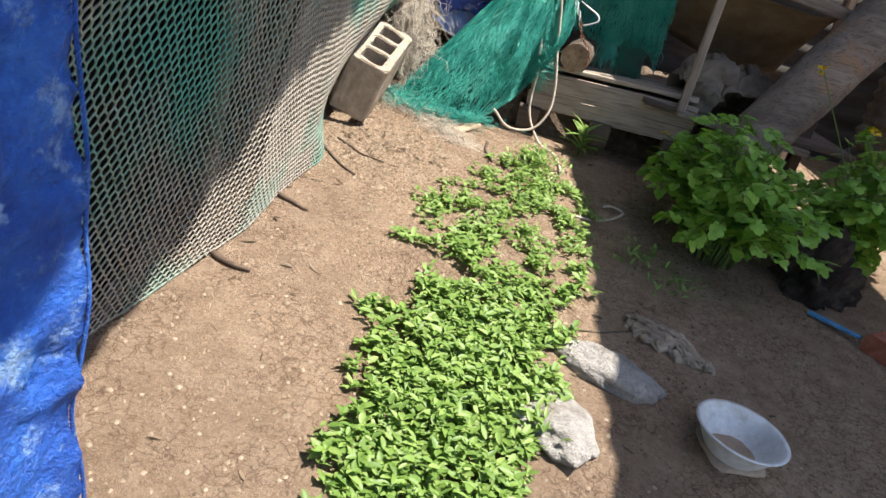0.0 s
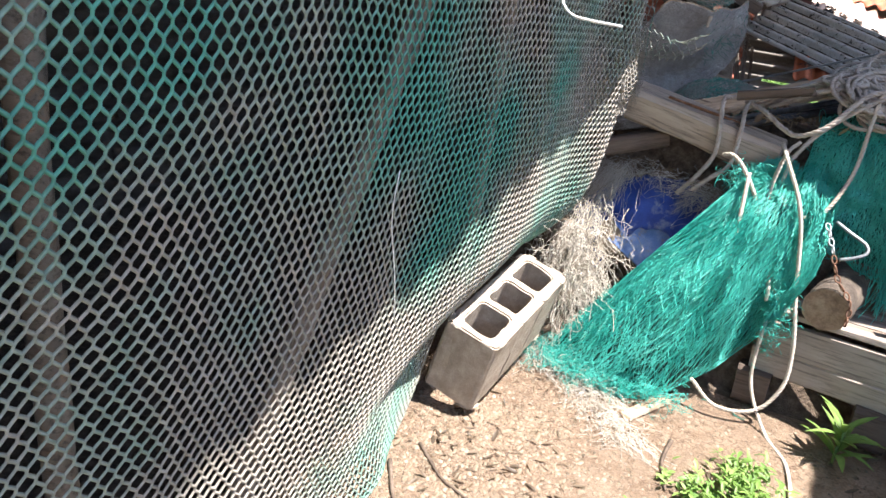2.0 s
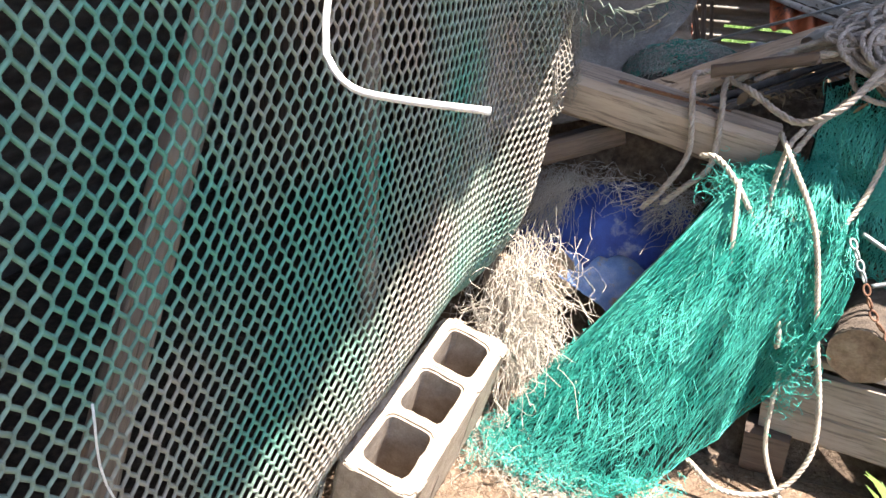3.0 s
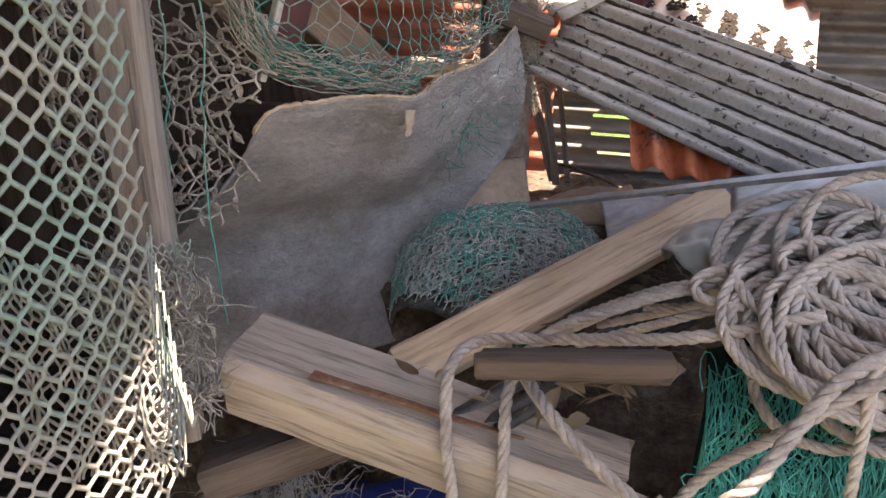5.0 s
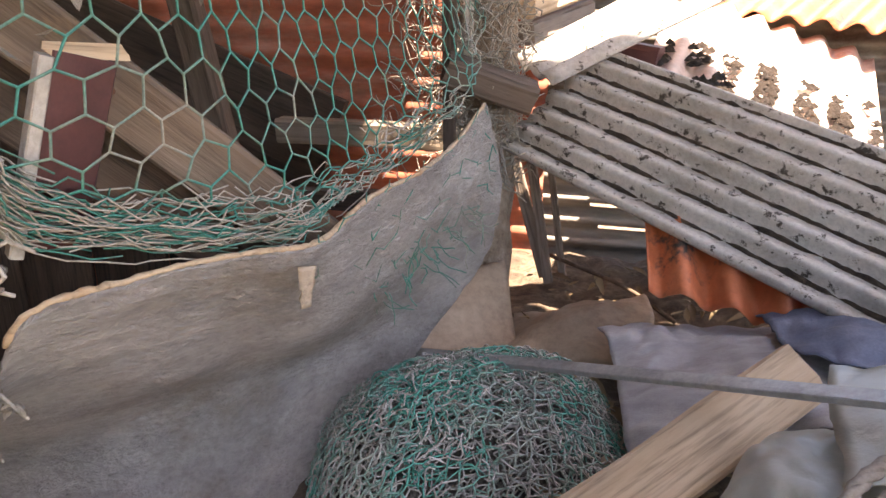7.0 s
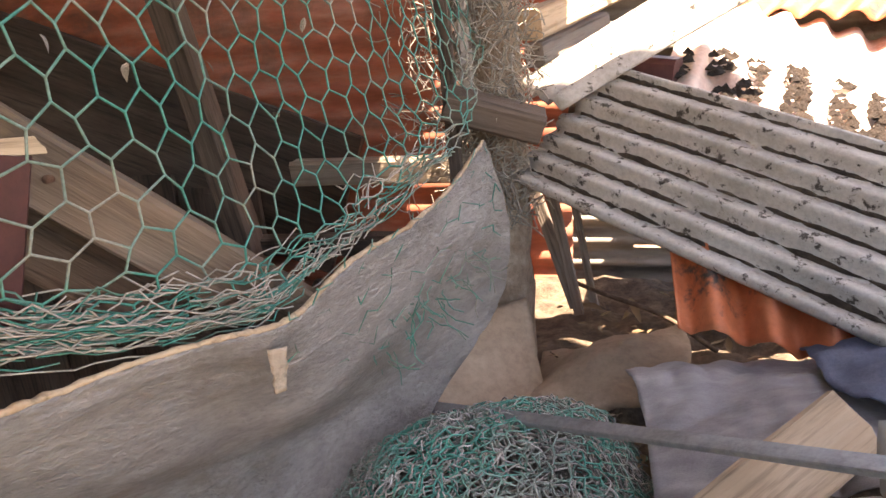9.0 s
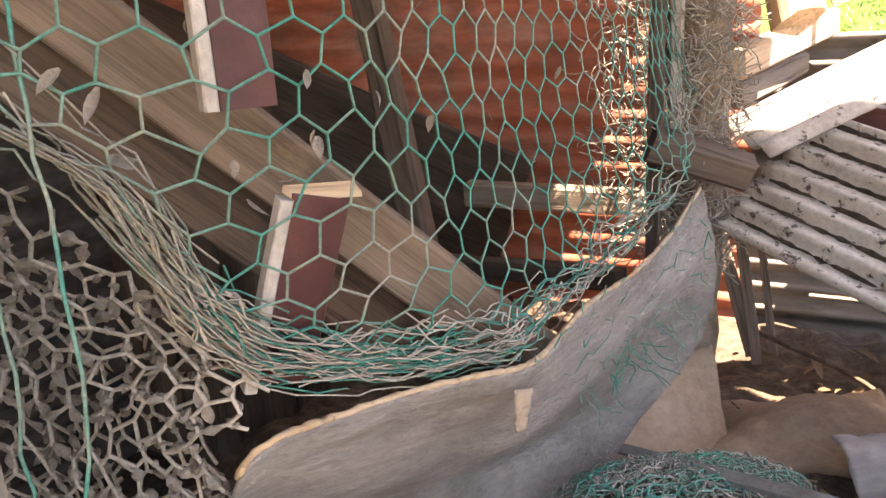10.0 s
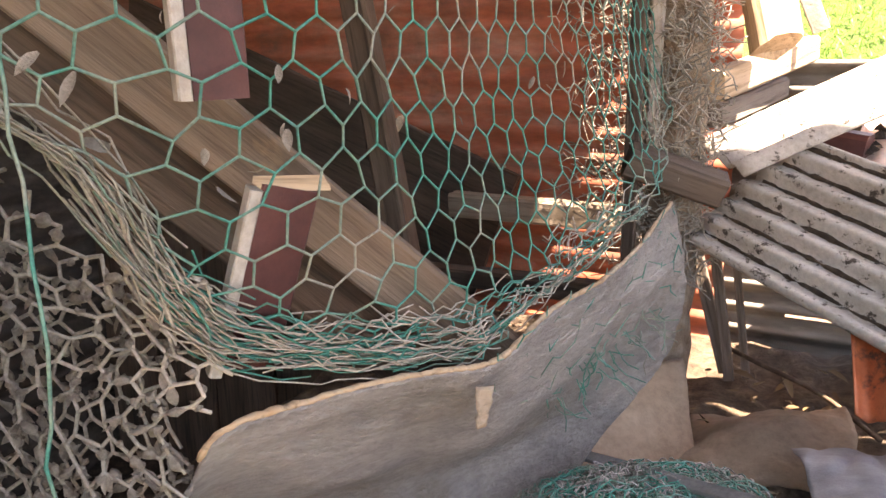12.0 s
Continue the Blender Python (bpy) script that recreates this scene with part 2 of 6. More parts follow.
def wood(name, dark, mid, light, rough=0.85, grain=14.0, stain=None, crack=0.5):
    """Weathered wood, its grain along the piece's own x."""
    m, nodes, links, bsdf = material(name)
    f = tex(nodes, links, grain, 9, 0.7, (0.12, 1, 1))
    big = tex(nodes, links, 5, 5, 0.6, (0.4, 1, 1), shift=4)
    col = ramp(nodes, links, f, [(0.28, dark), (0.5, mid), (0.72, light)])
    col = blend(nodes, links, 0.8, col, ramp(nodes, links, big, [(0.3, (0.62, 0.6, 0.58)), (0.65, (1.12, 1.1, 1.08))]), "MULTIPLY")
    if stain:
        s = tex(nodes, links, 9, 6, 0.7, (0.5, 1, 1), shift=8)
        col = blend(nodes, links, ramp(nodes, links, s, [(0.56, (0, 0, 0)), (0.68, (1, 1, 1))]), col, stain)
    fine = tex(nodes, links, grain * 9, 4, 0.7, (0.05, 1, 1), shift=2)
    lines = ramp(nodes, links, fine, [(0.34, (1 - crack,) * 3), (0.5, (1, 1, 1))])
    col = blend(nodes, links, 1.0, col, lines, "MULTIPLY")
    links.new(col, bsdf.inputs["Base Color"])
    bsdf.inputs["Roughness"].default_value = rough
    mx = nodes.new("ShaderNodeMath")
    links.new(f, mx.inputs[0]), links.new(fine, mx.inputs[1])
    bump(nodes, links, bsdf, mx.outputs[0], 0.7, 0.003)
    return m


def ground_material():
    m, nodes, links, bsdf = material("dry_soil")
    big = tex(nodes, links, 1.6, 6, 0.6)
    mid = tex(nodes, links, 14, 8, 0.7, shift=2)
    fine = tex(nodes, links, 120, 6, 0.75, shift=5)
    grit = tex(nodes, links, 420, 3, 0.6, shift=7)
    col = ramp(nodes, links, mid, [(0.3, (0.37, 0.25, 0.16)), (0.5, (0.5, 0.355, 0.24)), (0.72, (0.6, 0.45, 0.32))])
    col = blend(nodes, links, 0.7, col, ramp(nodes, links, big, [(0.35, (0.72, 0.68, 0.64)), (0.6, (1.08, 1.06, 1.04))]), "MULTIPLY")
    col = blend(nodes, links, 0.9, col, ramp(nodes, links, fine, [(0.3, (0.55, 0.5, 0.45)), (0.5, (1, 1, 1)), (0.7, (1.2, 1.18, 1.15))]), "MULTIPLY")
    col = blend(nodes, links, ramp(nodes, links, grit, [(0.6, (0, 0, 0)), (0.66, (1, 1, 1))]), col, (0.56, 0.47, 0.37))
    crack = nodes.new("ShaderNodeTexVoronoi")
    crack.feature = "DISTANCE_TO_EDGE"
    crack.inputs["Scale"].default_value = 34
    warp = nodes.new("ShaderNodeMix")
    warp.data_type = "VECTOR"
    warp.inputs["Factor"].default_value = 0.06
    place = nodes.new("ShaderNodeTexCoord")
    wob = nodes.new("ShaderNodeTexNoise")
    wob.inputs["Scale"].default_value = 30
    links.new(place.outputs["Object"], warp.inputs["A"]), links.new(wob.outputs["Color"], warp.inputs["B"])
    links.new(place.outputs["Object"], wob.inputs["Vector"])
    links.new(warp.outputs["Result"], crack.inputs["Vector"])
    # Cracks are flat here: the shade in them is put into the colour.
    gap = ramp(nodes, links, crack.outputs["Distance"], [(0.0, (0.5, 0.45, 0.41)), (0.08, (1, 1, 1))])
    some = ramp(nodes, links, tex(nodes, links, 5, 4, 0.6, shift=9), [(0.4, (0, 0, 0)), (0.55, (1, 1, 1))])
    col = blend(nodes, links, some, col, blend(nodes, links, 1.0, col, gap, "MULTIPLY"))
    far = nodes.new("ShaderNodeTexCoord")
    sep = nodes.new("ShaderNodeSeparateXYZ")
    links.new(far.outputs["Object"], sep.inputs[0])
    k = nodes.new("ShaderNodeMapRange")
    k.inputs["From Min"].default_value, k.inputs["From Max"].default_value = 7.2, 7.5
    links.new(sep.outputs["Y"], k.inputs["Value"])
    turf = ramp(nodes, links, mid, [(0.3, (0.06, 0.13, 0.02)), (0.6, (0.13, 0.24, 0.04)), (0.8, (0.2, 0.3, 0.07))])
    col = blend(nodes, links, k.outputs["Result"], col, turf)
    links.new(col, bsdf.inputs["Base Color"])
    bsdf.inputs["Roughness"].default_value = 0.95
    add = nodes.new("ShaderNodeMath")
    links.new(mid, add.inputs[0]), links.new(fine, add.inputs[1])
    add2 = nodes.new("ShaderNodeMath")
    links.new(add.outputs[0], add2.inputs[0]), links.new(grit, add2.inputs[1])
    bump(nodes, links, bsdf, add2.outputs[0], 1.0, 0.016)
    return m


SOIL = ground_material()
CONCRETE = surface("concrete", (0.28, 0.225, 0.17), (0.39, 0.32, 0.25), (0.49, 0.415, 0.33), 30, 0.95, fine=260, bump_s=0.8, bump_d=0.003)
PALEROCK = surface("pale_rock", (0.32, 0.295, 0.265), (0.5, 0.475, 0.44), (0.64, 0.615, 0.58), 26, 0.9, stain=(0.34, 0.3, 0.26), stain_scale=14, stain_at=(0.52, 0.64), fine=120, bump_s=1.0, bump_d=0.02)
GREYWOOD = wood("weathered_wood", (0.13, 0.1, 0.08), (0.24, 0.195, 0.16), (0.36, 0.31, 0.26), stain=(0.33, 0.2, 0.11))
BEAMWOOD = wood("pale_weathered_beam", (0.22, 0.175, 0.14), (0.37, 0.31, 0.255), (0.5, 0.43, 0.36), stain=(0.38, 0.24, 0.14))
PALEWOOD = wood("pale_wood", (0.2, 0.16, 0.125), (0.33, 0.27, 0.21), (0.44, 0.37, 0.29), crack=0.35)
DARKWOOD = wood("dark_wood", (0.05, 0.035, 0.027), (0.1, 0.072, 0.055), (0.17, 0.13, 0.1))
TANWOOD = wood("tan_wood", (0.34, 0.235, 0.145), (0.52, 0.385, 0.26), (0.64, 0.51, 0.37), stain=(0.42, 0.25, 0.13), crack=0.45)
ENDWOOD = surface("end_grain", (0.16, 0.1, 0.06), (0.33, 0.225, 0.145), (0.46, 0.34, 0.235), 26, 0.9, bump_s=0.9, bump_d=0.006)
BARK = surface("bark", (0.06, 0.045, 0.035), (0.13, 0.1, 0.075), (0.24, 0.19, 0.145), 18, 0.95, stretch=(1, 1, 0.25), bump_s=1.0, bump_d=0.01)
MAROON = surface("maroon_paint", (0.05, 0.014, 0.013), (0.08, 0.023, 0.021), (0.115, 0.04, 0.036), 9, 0.6, fine=90, bump_s=0.2)
WHITEPAINT = surface("dull_white_paint", (0.3, 0.265, 0.23), (0.42, 0.38, 0.335), (0.54, 0.5, 0.45), 20, 0.75)
ASBESTOS = surface("grey_cement_sheet", (0.34, 0.315, 0.28), (0.47, 0.44, 0.4), (0.56, 0.53, 0.49), 9, 0.92, stain=(0.06, 0.05, 0.042), stain_scale=62, stain_at=(0.57, 0.63), fine=160, bump_s=0.6)
ORANGE = surface("orange_painted_metal", (0.36, 0.085, 0.03), (0.5, 0.13, 0.05), (0.58, 0.19, 0.09), 8, 0.6, stain=(0.05, 0.04, 0.035), stain_scale=16, stain_at=(0.55, 0.64), bump_s=0.25)
# Faded orange paled further: sun glare is put into the colour.
GLAREROOF = surface("sun_glare_sheet", (0.5, 0.3, 0.22), (0.7, 0.55, 0.47), (0.78, 0.7, 0.63), 9, 0.7, stain=(0.5, 0.16, 0.07), stain_scale=6, stain_at=(0.58, 0.7), bump_s=0.25)
OLDORANGE = surface("faded_orange_metal", (0.26, 0.075, 0.045), (0.48, 0.135, 0.075), (0.5, 0.26, 0.19), 7, 0.7, stretch=(0.4, 1, 1.6), stain=(0.16, 0.1, 0.075), stain_scale=4, stain_at=(0.5, 0.7), bump_s=0.3)
GREYTIN = surface("grey_metal_sheet", (0.14, 0.125, 0.105), (0.24, 0.22, 0.19), (0.33, 0.31, 0.275), 7, 0.6, stretch=(0.4, 1, 1.6), stain=(0.1, 0.075, 0.055), stain_scale=5, stain_at=(0.52, 0.66), bump_s=0.3, metal=0.25)
# Near-black: the shade inside the coop and behind the junk, put into colour.
SHADETIN = surface("shade_screen", (0.025, 0.022, 0.02), (0.06, 0.052, 0.046), (0.11, 0.098, 0.085), 6, 0.9, stretch=(0.3, 1, 2))
GALV = surface("galvanised_steel", (0.28, 0.29, 0.29), (0.36, 0.375, 0.38), (0.44, 0.455, 0.46), 25, 0.5, metal=0.6, bump_s=0.2, stain=(0.2, 0.15, 0.11), stain_at=(0.6, 0.75))
BOARDMAT = surface("grey_plywood_skin", (0.24, 0.22, 0.205), (0.38, 0.35, 0.325), (0.5, 0.465, 0.43), 11, 0.9, stretch=(1, 0.45, 1.3), stain=(0.26, 0.225, 0.19), stain_scale=7, stain_at=(0.5, 0.66), fine=150, bump_s=1.0, bump_d=0.012)
CARD = surface("tan_cardboard", (0.25, 0.175, 0.12), (0.35, 0.265, 0.19), (0.44, 0.35, 0.26), 6, 0.9, fine=80, bump_s=0.4)
TARP = surface("blue_tarpaulin", (0.007, 0.05, 0.3), (0.015, 0.11, 0.5), (0.06, 0.24, 0.68), 9, 0.38, stain=(0.22, 0.38, 0.66), stain_scale=13, stain_at=(0.55, 0.64), fine=90, bump_s=1.0, bump_d=0.012)
BLUECLOTH = surface("blue_sheeting", (0.008, 0.022, 0.13), (0.014, 0.045, 0.26), (0.03, 0.09, 0.4), 10, 0.5, stain=(0.33, 0.35, 0.4), stain_scale=7, stain_at=(0.57, 0.7), fine=500, bump_s=0.4)
DENIM = surface("faded_blue_cloth", (0.07, 0.085, 0.13), (0.13, 0.155, 0.22), (0.22, 0.24, 0.3), 12, 0.9, fine=420, bump_s=0.5)
GREYBAG = surface("grey_woven_bag", (0.24, 0.23, 0.235), (0.34, 0.33, 0.335), (0.46, 0.45, 0.45), 14, 0.7, stretch=(1, 2.4, 1), stain=(0.16, 0.19, 0.27), stain_scale=4, stain_at=(0.58, 0.72), fine=480, bump_s=0.6)
SACKMAT = surface("dusty_sackcloth", (0.13, 0.105, 0.08), (0.21, 0.175, 0.14), (0.31, 0.265, 0.215), 9, 0.95, fine=300, bump_s=0.6)
BROWNTARP = surface("brown_canvas", (0.1, 0.07, 0.04), (0.17, 0.125, 0.075), (0.24, 0.18, 0.115), 6, 0.9, fine=200)
ENAMEL = surface("chipped_white_enamel", (0.52, 0.53, 0.52), (0.68, 0.7, 0.69), (0.76, 0.77, 0.76), 8, 0.35, stain=(0.42, 0.36, 0.28), stain_at=(0.58, 0.74), bump_s=0.1)
BRICKMAT = surface("red_brick", (0.2, 0.06, 0.035), (0.3, 0.1, 0.06), (0.37, 0.15, 0.1), 30, 0.95)
BLUEPLASTIC = surface("blue_plastic", (0.03, 0.16, 0.36), (0.05, 0.25, 0.5), (0.12, 0.34, 0.6), 20, 0.4)
BLACKPIPE = surface("black_plastic_pipe", (0.018, 0.018, 0.02), (0.035, 0.035, 0.038), (0.09, 0.085, 0.08), 20, 0.45, stain=(0.2, 0.18, 0.15), stain_at=(0.52, 0.7))
WHITEPIPE = surface("white_plastic_wire", (0.6, 0.6, 0.58), (0.72, 0.72, 0.7), (0.8, 0.8, 0.78), 20, 0.5, bump_s=0.05)
RUSTY = surface("rusted_iron", (0.1, 0.045, 0.025), (0.2, 0.1, 0.06), (0.32, 0.2, 0.14), 40, 0.9, metal=0.2)
LITTER = surface("dry_litter", (0.07, 0.05, 0.036), (0.16, 0.115, 0.08), (0.3, 0.225, 0.16), 30, 0.98, fine=140, bump_s=1.0, bump_d=0.012)
# Dark brown for the slab that deepens coop shade, moss and board splits.
DARKFILL = surface("dark_fill", (0.03, 0.021, 0.015), (0.065, 0.046, 0.033), (0.12, 0.09, 0.065), 40, 1.0, fine=190, bump_s=1.0, bump_d=0.01)
PEAT = surface("damp_dark_soil", (0.012, 0.008, 0.006), (0.03, 0.02, 0.014), (0.06, 0.042, 0.03), 60, 1.0, fine=220, bump_s=1.0, bump_d=0.01)
FADEDBLUE = surface("faded_blue_sheeting", (0.1, 0.2, 0.52), (0.2, 0.33, 0.66), (0.42, 0.5, 0.7), 16, 0.5, stain=(0.4, 0.3, 0.2), stain_scale=24, stain_at=(0.55, 0.66), fine=500, bump_s=0.4)
NETCORE = surface("dusty_net_bulk", (0.07, 0.065, 0.055), (0.16, 0.15, 0.13), (0.3, 0.275, 0.24), 50, 1.0, fine=260, bump_s=1.0, bump_d=0.01)
ROPEMAT = surface("weathered_rope", (0.27, 0.225, 0.19), (0.41, 0.36, 0.31), (0.52, 0.465, 0.41), 30, 0.95, stretch=(1, 1, 1), fine=320, bump_s=0.8, bump_d=0.002)
PALEROPE = surface("bleached_rope", (0.4, 0.34, 0.27), (0.54, 0.47, 0.385), (0.64, 0.57, 0.48), 30, 0.95, fine=320, bump_s=0.8, bump_d=0.002)
BRACEWOOD = wood("tan_brace_wood", (0.135, 0.09, 0.06), (0.225, 0.158, 0.11), (0.33, 0.242, 0.178), stain=(0.36, 0.22, 0.12), crack=0.3)
# Dark brown of the rear stud; also the brace underside's shade as colour.
BROWNWOOD = wood("brown_old_wood", (0.07, 0.047, 0.032), (0.135, 0.092, 0.064), (0.21, 0.15, 0.11))
FENCENET = thread("green_fence_net", (0.31, 0.28, 0.235), (0.08, 0.28, 0.215), 1.7, 0.75, (0.45, 0.63))
WIRENET = thread("green_wire_net", (0.025, 0.2, 0.155), (0.25, 0.24, 0.195), 9.0, 0.6, (0.44, 0.62))
DUSTNET = thread("dusty_wire_net", (0.42, 0.37, 0.31), (0.27, 0.25, 0.21), 9.0, 0.9)
DARKNET = thread("old_green_net", (0.07, 0.13, 0.1), (0.02, 0.2, 0.13), 5.0, 0.8, (0.4, 0.62))
TEALNET = thread("teal_fishing_net", (0.02, 0.34, 0.27), (0.08, 0.54, 0.44), 9.0, 0.45)
# Near-black teal: shade between the net's threads, put into the colour.
TEALSHADE = surface("teal_net_shade", (0.0, 0.018, 0.015), (0.0, 0.045, 0.036), (0.002, 0.1, 0.08), 60, 0.8, fine=400, bump_s=1.0, bump_d=0.01)
BEIGETWINE = thread("beige_twine", (0.66, 0.6, 0.51), (0.48, 0.42, 0.34), 12.0, 0.9)
NETGREEN = thread("dusty_green_net", (0.07, 0.36, 0.28), (0.32, 0.36, 0.31), 14.0, 0.8)
GREYTWINE = thread("grey_twine", (0.54, 0.51, 0.46), (0.36, 0.34, 0.31), 12.0, 0.9)
WEEDLEAF = foliage("weed_leaf", (0.13, 0.24, 0.05), (0.2, 0.33, 0.075), (0.3, 0.42, 0.13))
BUSHLEAF = foliage("bush_leaf", (0.15, 0.34, 0.035), (0.24, 0.47, 0.06), (0.36, 0.58, 0.11))
STEM = surface("green_stem", (0.09, 0.16, 0.04), (0.13, 0.21, 0.06), (0.18, 0.26, 0.09), 20, 0.7)
PETAL = foliage("yellow_petal", (0.75, 0.5, 0.01), (0.8, 0.58, 0.02), (0.85, 0.65, 0.03))
HAY = foliage("dry_straw", (0.15, 0.1, 0.06), (0.27, 0.195, 0.12), (0.42, 0.33, 0.22))
TWIG = surface("twig", (0.06, 0.04, 0.028), (0.12, 0.085, 0.06), (0.2, 0.15, 0.11), 40, 0.95)
PLASTIC, pn, pl, pb = material("milky_plastic_film")
pl.new(ramp(pn, pl, tex(pn, pl, 14, 6), [(0.3, (0.42, 0.42, 0.37)), (0.7, (0.56, 0.57, 0.51))]), pb.inputs["Base Color"])
pb.inputs["Roughness"].default_value, pb.inputs["Transmission Weight"].default_value = 0.32, 0.3
bump(pn, pl, pb, tex(pn, pl, 40, 5), 0.5, 0.004)


# ---------------------------------------------------------------- large structure
def height(x, y):
    """The ground's height: it rises gently towards the heap, and to a bank behind the coop."""
    z = 0.13 * (min(max(y, -0.6), 1.6) - 1.6) - 0.02 + 0.05 * min(max(y - 1.6, 0), 1.2)
    z += 0.012 * nz((x * 2.3, y * 2.3, 0)) + 0.006 * nz((x * 9, y * 9, 3)) + 0.0025 * nz((x * 30, y * 30, 8))
    z += 0.03 * math.exp(-((x - 0.2) ** 2 + (y - 1.5) ** 2) / 0.006) + 0.05 * math.exp(-((x - 0.12) ** 2 + (y - 2.95) ** 2) / 0.04)
    if y > 7.3:
        z += 0.62 * min(y - 7.3, 6)
    return z


def ground():
    def axis(lo, hi, step, far):
        inner = list(np.arange(lo, hi + step / 2, step))
        g, out_lo, out_hi = step, [], []
        a, b = lo, hi
        while b - hi < far:
            g *= 1.35
            a, b = a - g, b + g
            out_lo.insert(0, a), out_hi.append(b)
        return out_lo + inner + out_hi

    xs, ys = axis(-0.5, 1.9, 0.015, 700), axis(0.2, 3.3, 0.015, 700)
    verts = [(x, y, height(x, y)) for x in xs for y in ys]
    n = len(ys)
    quads = np.array([(i * n + j, (i + 1) * n + j, (i + 1) * n + j + 1, i * n + j + 1) for i in range(len(xs) - 1) for j in range(n - 1)])
    ob = part("ground", quads_of("ground", verts, quads, SOIL))
    tagged(ob, "dry crumbly brown soil yard with grit and cracks", "ground", kind="structure")


ground()


def shade_roof(name, x0, x1, y0, y1, z, mat, label, skew=0.0):
    ob = part(name, corrugated(name, (x0, y0, z), (x1 - x0, 0, 0), (skew, y1 - y0, 0), 0.15, 0.015, 0.004, mat, seg=10))
    tagged(ob, label, "roof", kind="structure")


# Unseen roofs, added and placed so their edges cast the shade wanted below.
shade_roof("shade_roof_coop", -1.5, 0.535, -1.1, 3.2, 2.2, SHADETIN, "unseen corrugated roof added to shade the coop and fence", -0.055)
shade_roof("shade_roof_cross", -1.7, 2.6, 2.855, 3.37, 2.25, GREYTIN, "unseen corrugated roof added to shade the junk heap")
shade_roof("shade_roof_heap", -1.7, 1.26, 3.35, 3.9, 2.235, GREYTIN, "unseen corrugated roof sheet added to shade the nest")
shade_roof("shade_roof_back", -1.7, 0.31, 3.8, 4.75, 2.21, GREYTIN, "unseen corrugated roof edge added to shade the coop's back")
shade_roof("shade_roof_rear", -1.7, 2.6, 4.43, 5.0, 2.26, GREYTIN, "unseen corrugated roof edge added to shade the back wall")
shade_roof("shade_roof_side", 1.2, 2.6, 3.8, 4.4, 2.22, GREYTIN, "unseen corrugated roof added to shade the side of the opening")
shade_roof("shade_roof_lean_to", 1.52, 2.6, -0.3, 3.1, 2.2, GREYTIN, "unseen corrugated lean-to roof added to shade the yard's right side")


def tin_wall(name, origin, along, height_m, pitch, mat, label, rows=1, holes=None, depth=0.011):
    """A wall of corrugated sheets with level ridges."""
    o, a = V(origin), V(along)
    wall = thing(name, label, "wall", o)
    tagged(wall, kind="structure")
    h = height_m / rows
    for r in range(rows):
        n = max(1, round(a.length / 0.9))
        for k in range(n):
            p = o + a * (k / n) + V((0, 0, h * r - 0.01)) + a.normalized().cross(V((0, 0, 1))) * (0.002 * ((k + r) % 2))
            part("sheet", corrugated("sheet", p, a / n * 1.05, (0, 0, h + 0.02), pitch, depth, 0.0015, mat, holes=holes, seg=44 if holes else None), wall)
    return wall


# Added walls that close the coop and keep light out of it.
tin_wall("wall_west", (-1.6, 4.6, -0.3), (0, -5.6, 0), 2.6, 0.076, SHADETIN, "added coop side wall coloured dark for the shade inside", 1)
tin_wall("wall_south", (-1.6, -0.9, -0.4), (1.3, 0, 0), 2.7, 0.076, SHADETIN, "added coop end wall coloured dark for the shade inside")
tin_wall("wall_front", (-0.3, 2.75, 1.32), (-0.2, -3.65, 0), 0.9, 0.076, SHADETIN, "unseen dark wall added above the coop's fence to cut light")
tin_wall("wall_north", (-1.6, 4.5, -0.1), (1.78, 0, 0), 1.62, 0.055, OLDORANGE, "faded orange corrugated metal back wall of the coop", 2, depth=0.0048)


def coop_floor():
    # Added slab, dark so that less light bounces about inside the coop.
    ob = part("floor_coop", shell("floor_coop", lambda u, v: (-1.58 + 1.22 * u, -0.85 + 5.3 * v, height(-1.58 + 1.22 * u, -0.85 + 5.3 * v) + 0.02 + 0.012 * nz((u * 9, v * 30, 2))), 40, 120, 0.01, DARKFILL))
    tagged(ob, "dark floor slab added to deepen the shade inside the coop", "floor", kind="structure")


coop_floor()


def slit(c):
    return 0.31 < c.x < 0.62 and min(abs(c.z - s) for s in (0.79, 0.84, 0.89)) < 0.006 and c.x > 0.335 - 0.25 * (0.84 - c.z) * -1


tin_wall("wall_north_east", (0.18, 4.52, 0.0), (0.9, 0, 0), 1.3, 0.05, GREYTIN, "grey corrugated metal wall with light coming through slits", 1, slit)
# Added backdrop, dark where only shade shows behind the junk.
tin_wall("wall_north_far", (1.08, 4.5, 0.0), (1.7, 0, 0), 1.7, 0.15, SHADETIN, "added corrugated wall behind the junk coloured dark for shade", 1)
# Unseen wall, added and sized to limit sky light from this side.
tin_wall("wall_east", (2.75, 0.6, -0.3), (0, 4.0, 0), 1.6, 0.076, GREYTIN, "unseen low corrugated wall added to limit side light")
upper = part("wall_top", corrugated("wall_top", (-1.6, 4.49, 1.5), (1.74, 0, 0), (0, 0, 0.72), 0.06, 0.007, 0.0015, GREYTIN))
tagged(upper, "grey corrugated metal sheet above the orange wall", "wall", kind="structure")
for post_xy in ((-0.3, -0.9), (2.4, -0.1), (2.4, 3.4), (2.2, 4.1)):
    ob = plank("roof_post", (*post_xy, -0.45), (*post_xy, 2.19), 0.07, 0.07, GREYWOOD, up=(1, 0, 0))
    tagged(ob, "weathered square wooden post holding up a roof", "post", kind="structure")

# ---------------------------------------------------------------- the fence net along the yard
def ease(a, b, v):
    k = max(0, min(1, (v - a) / (b - a)))
    return k * k * (3 - 2 * k)


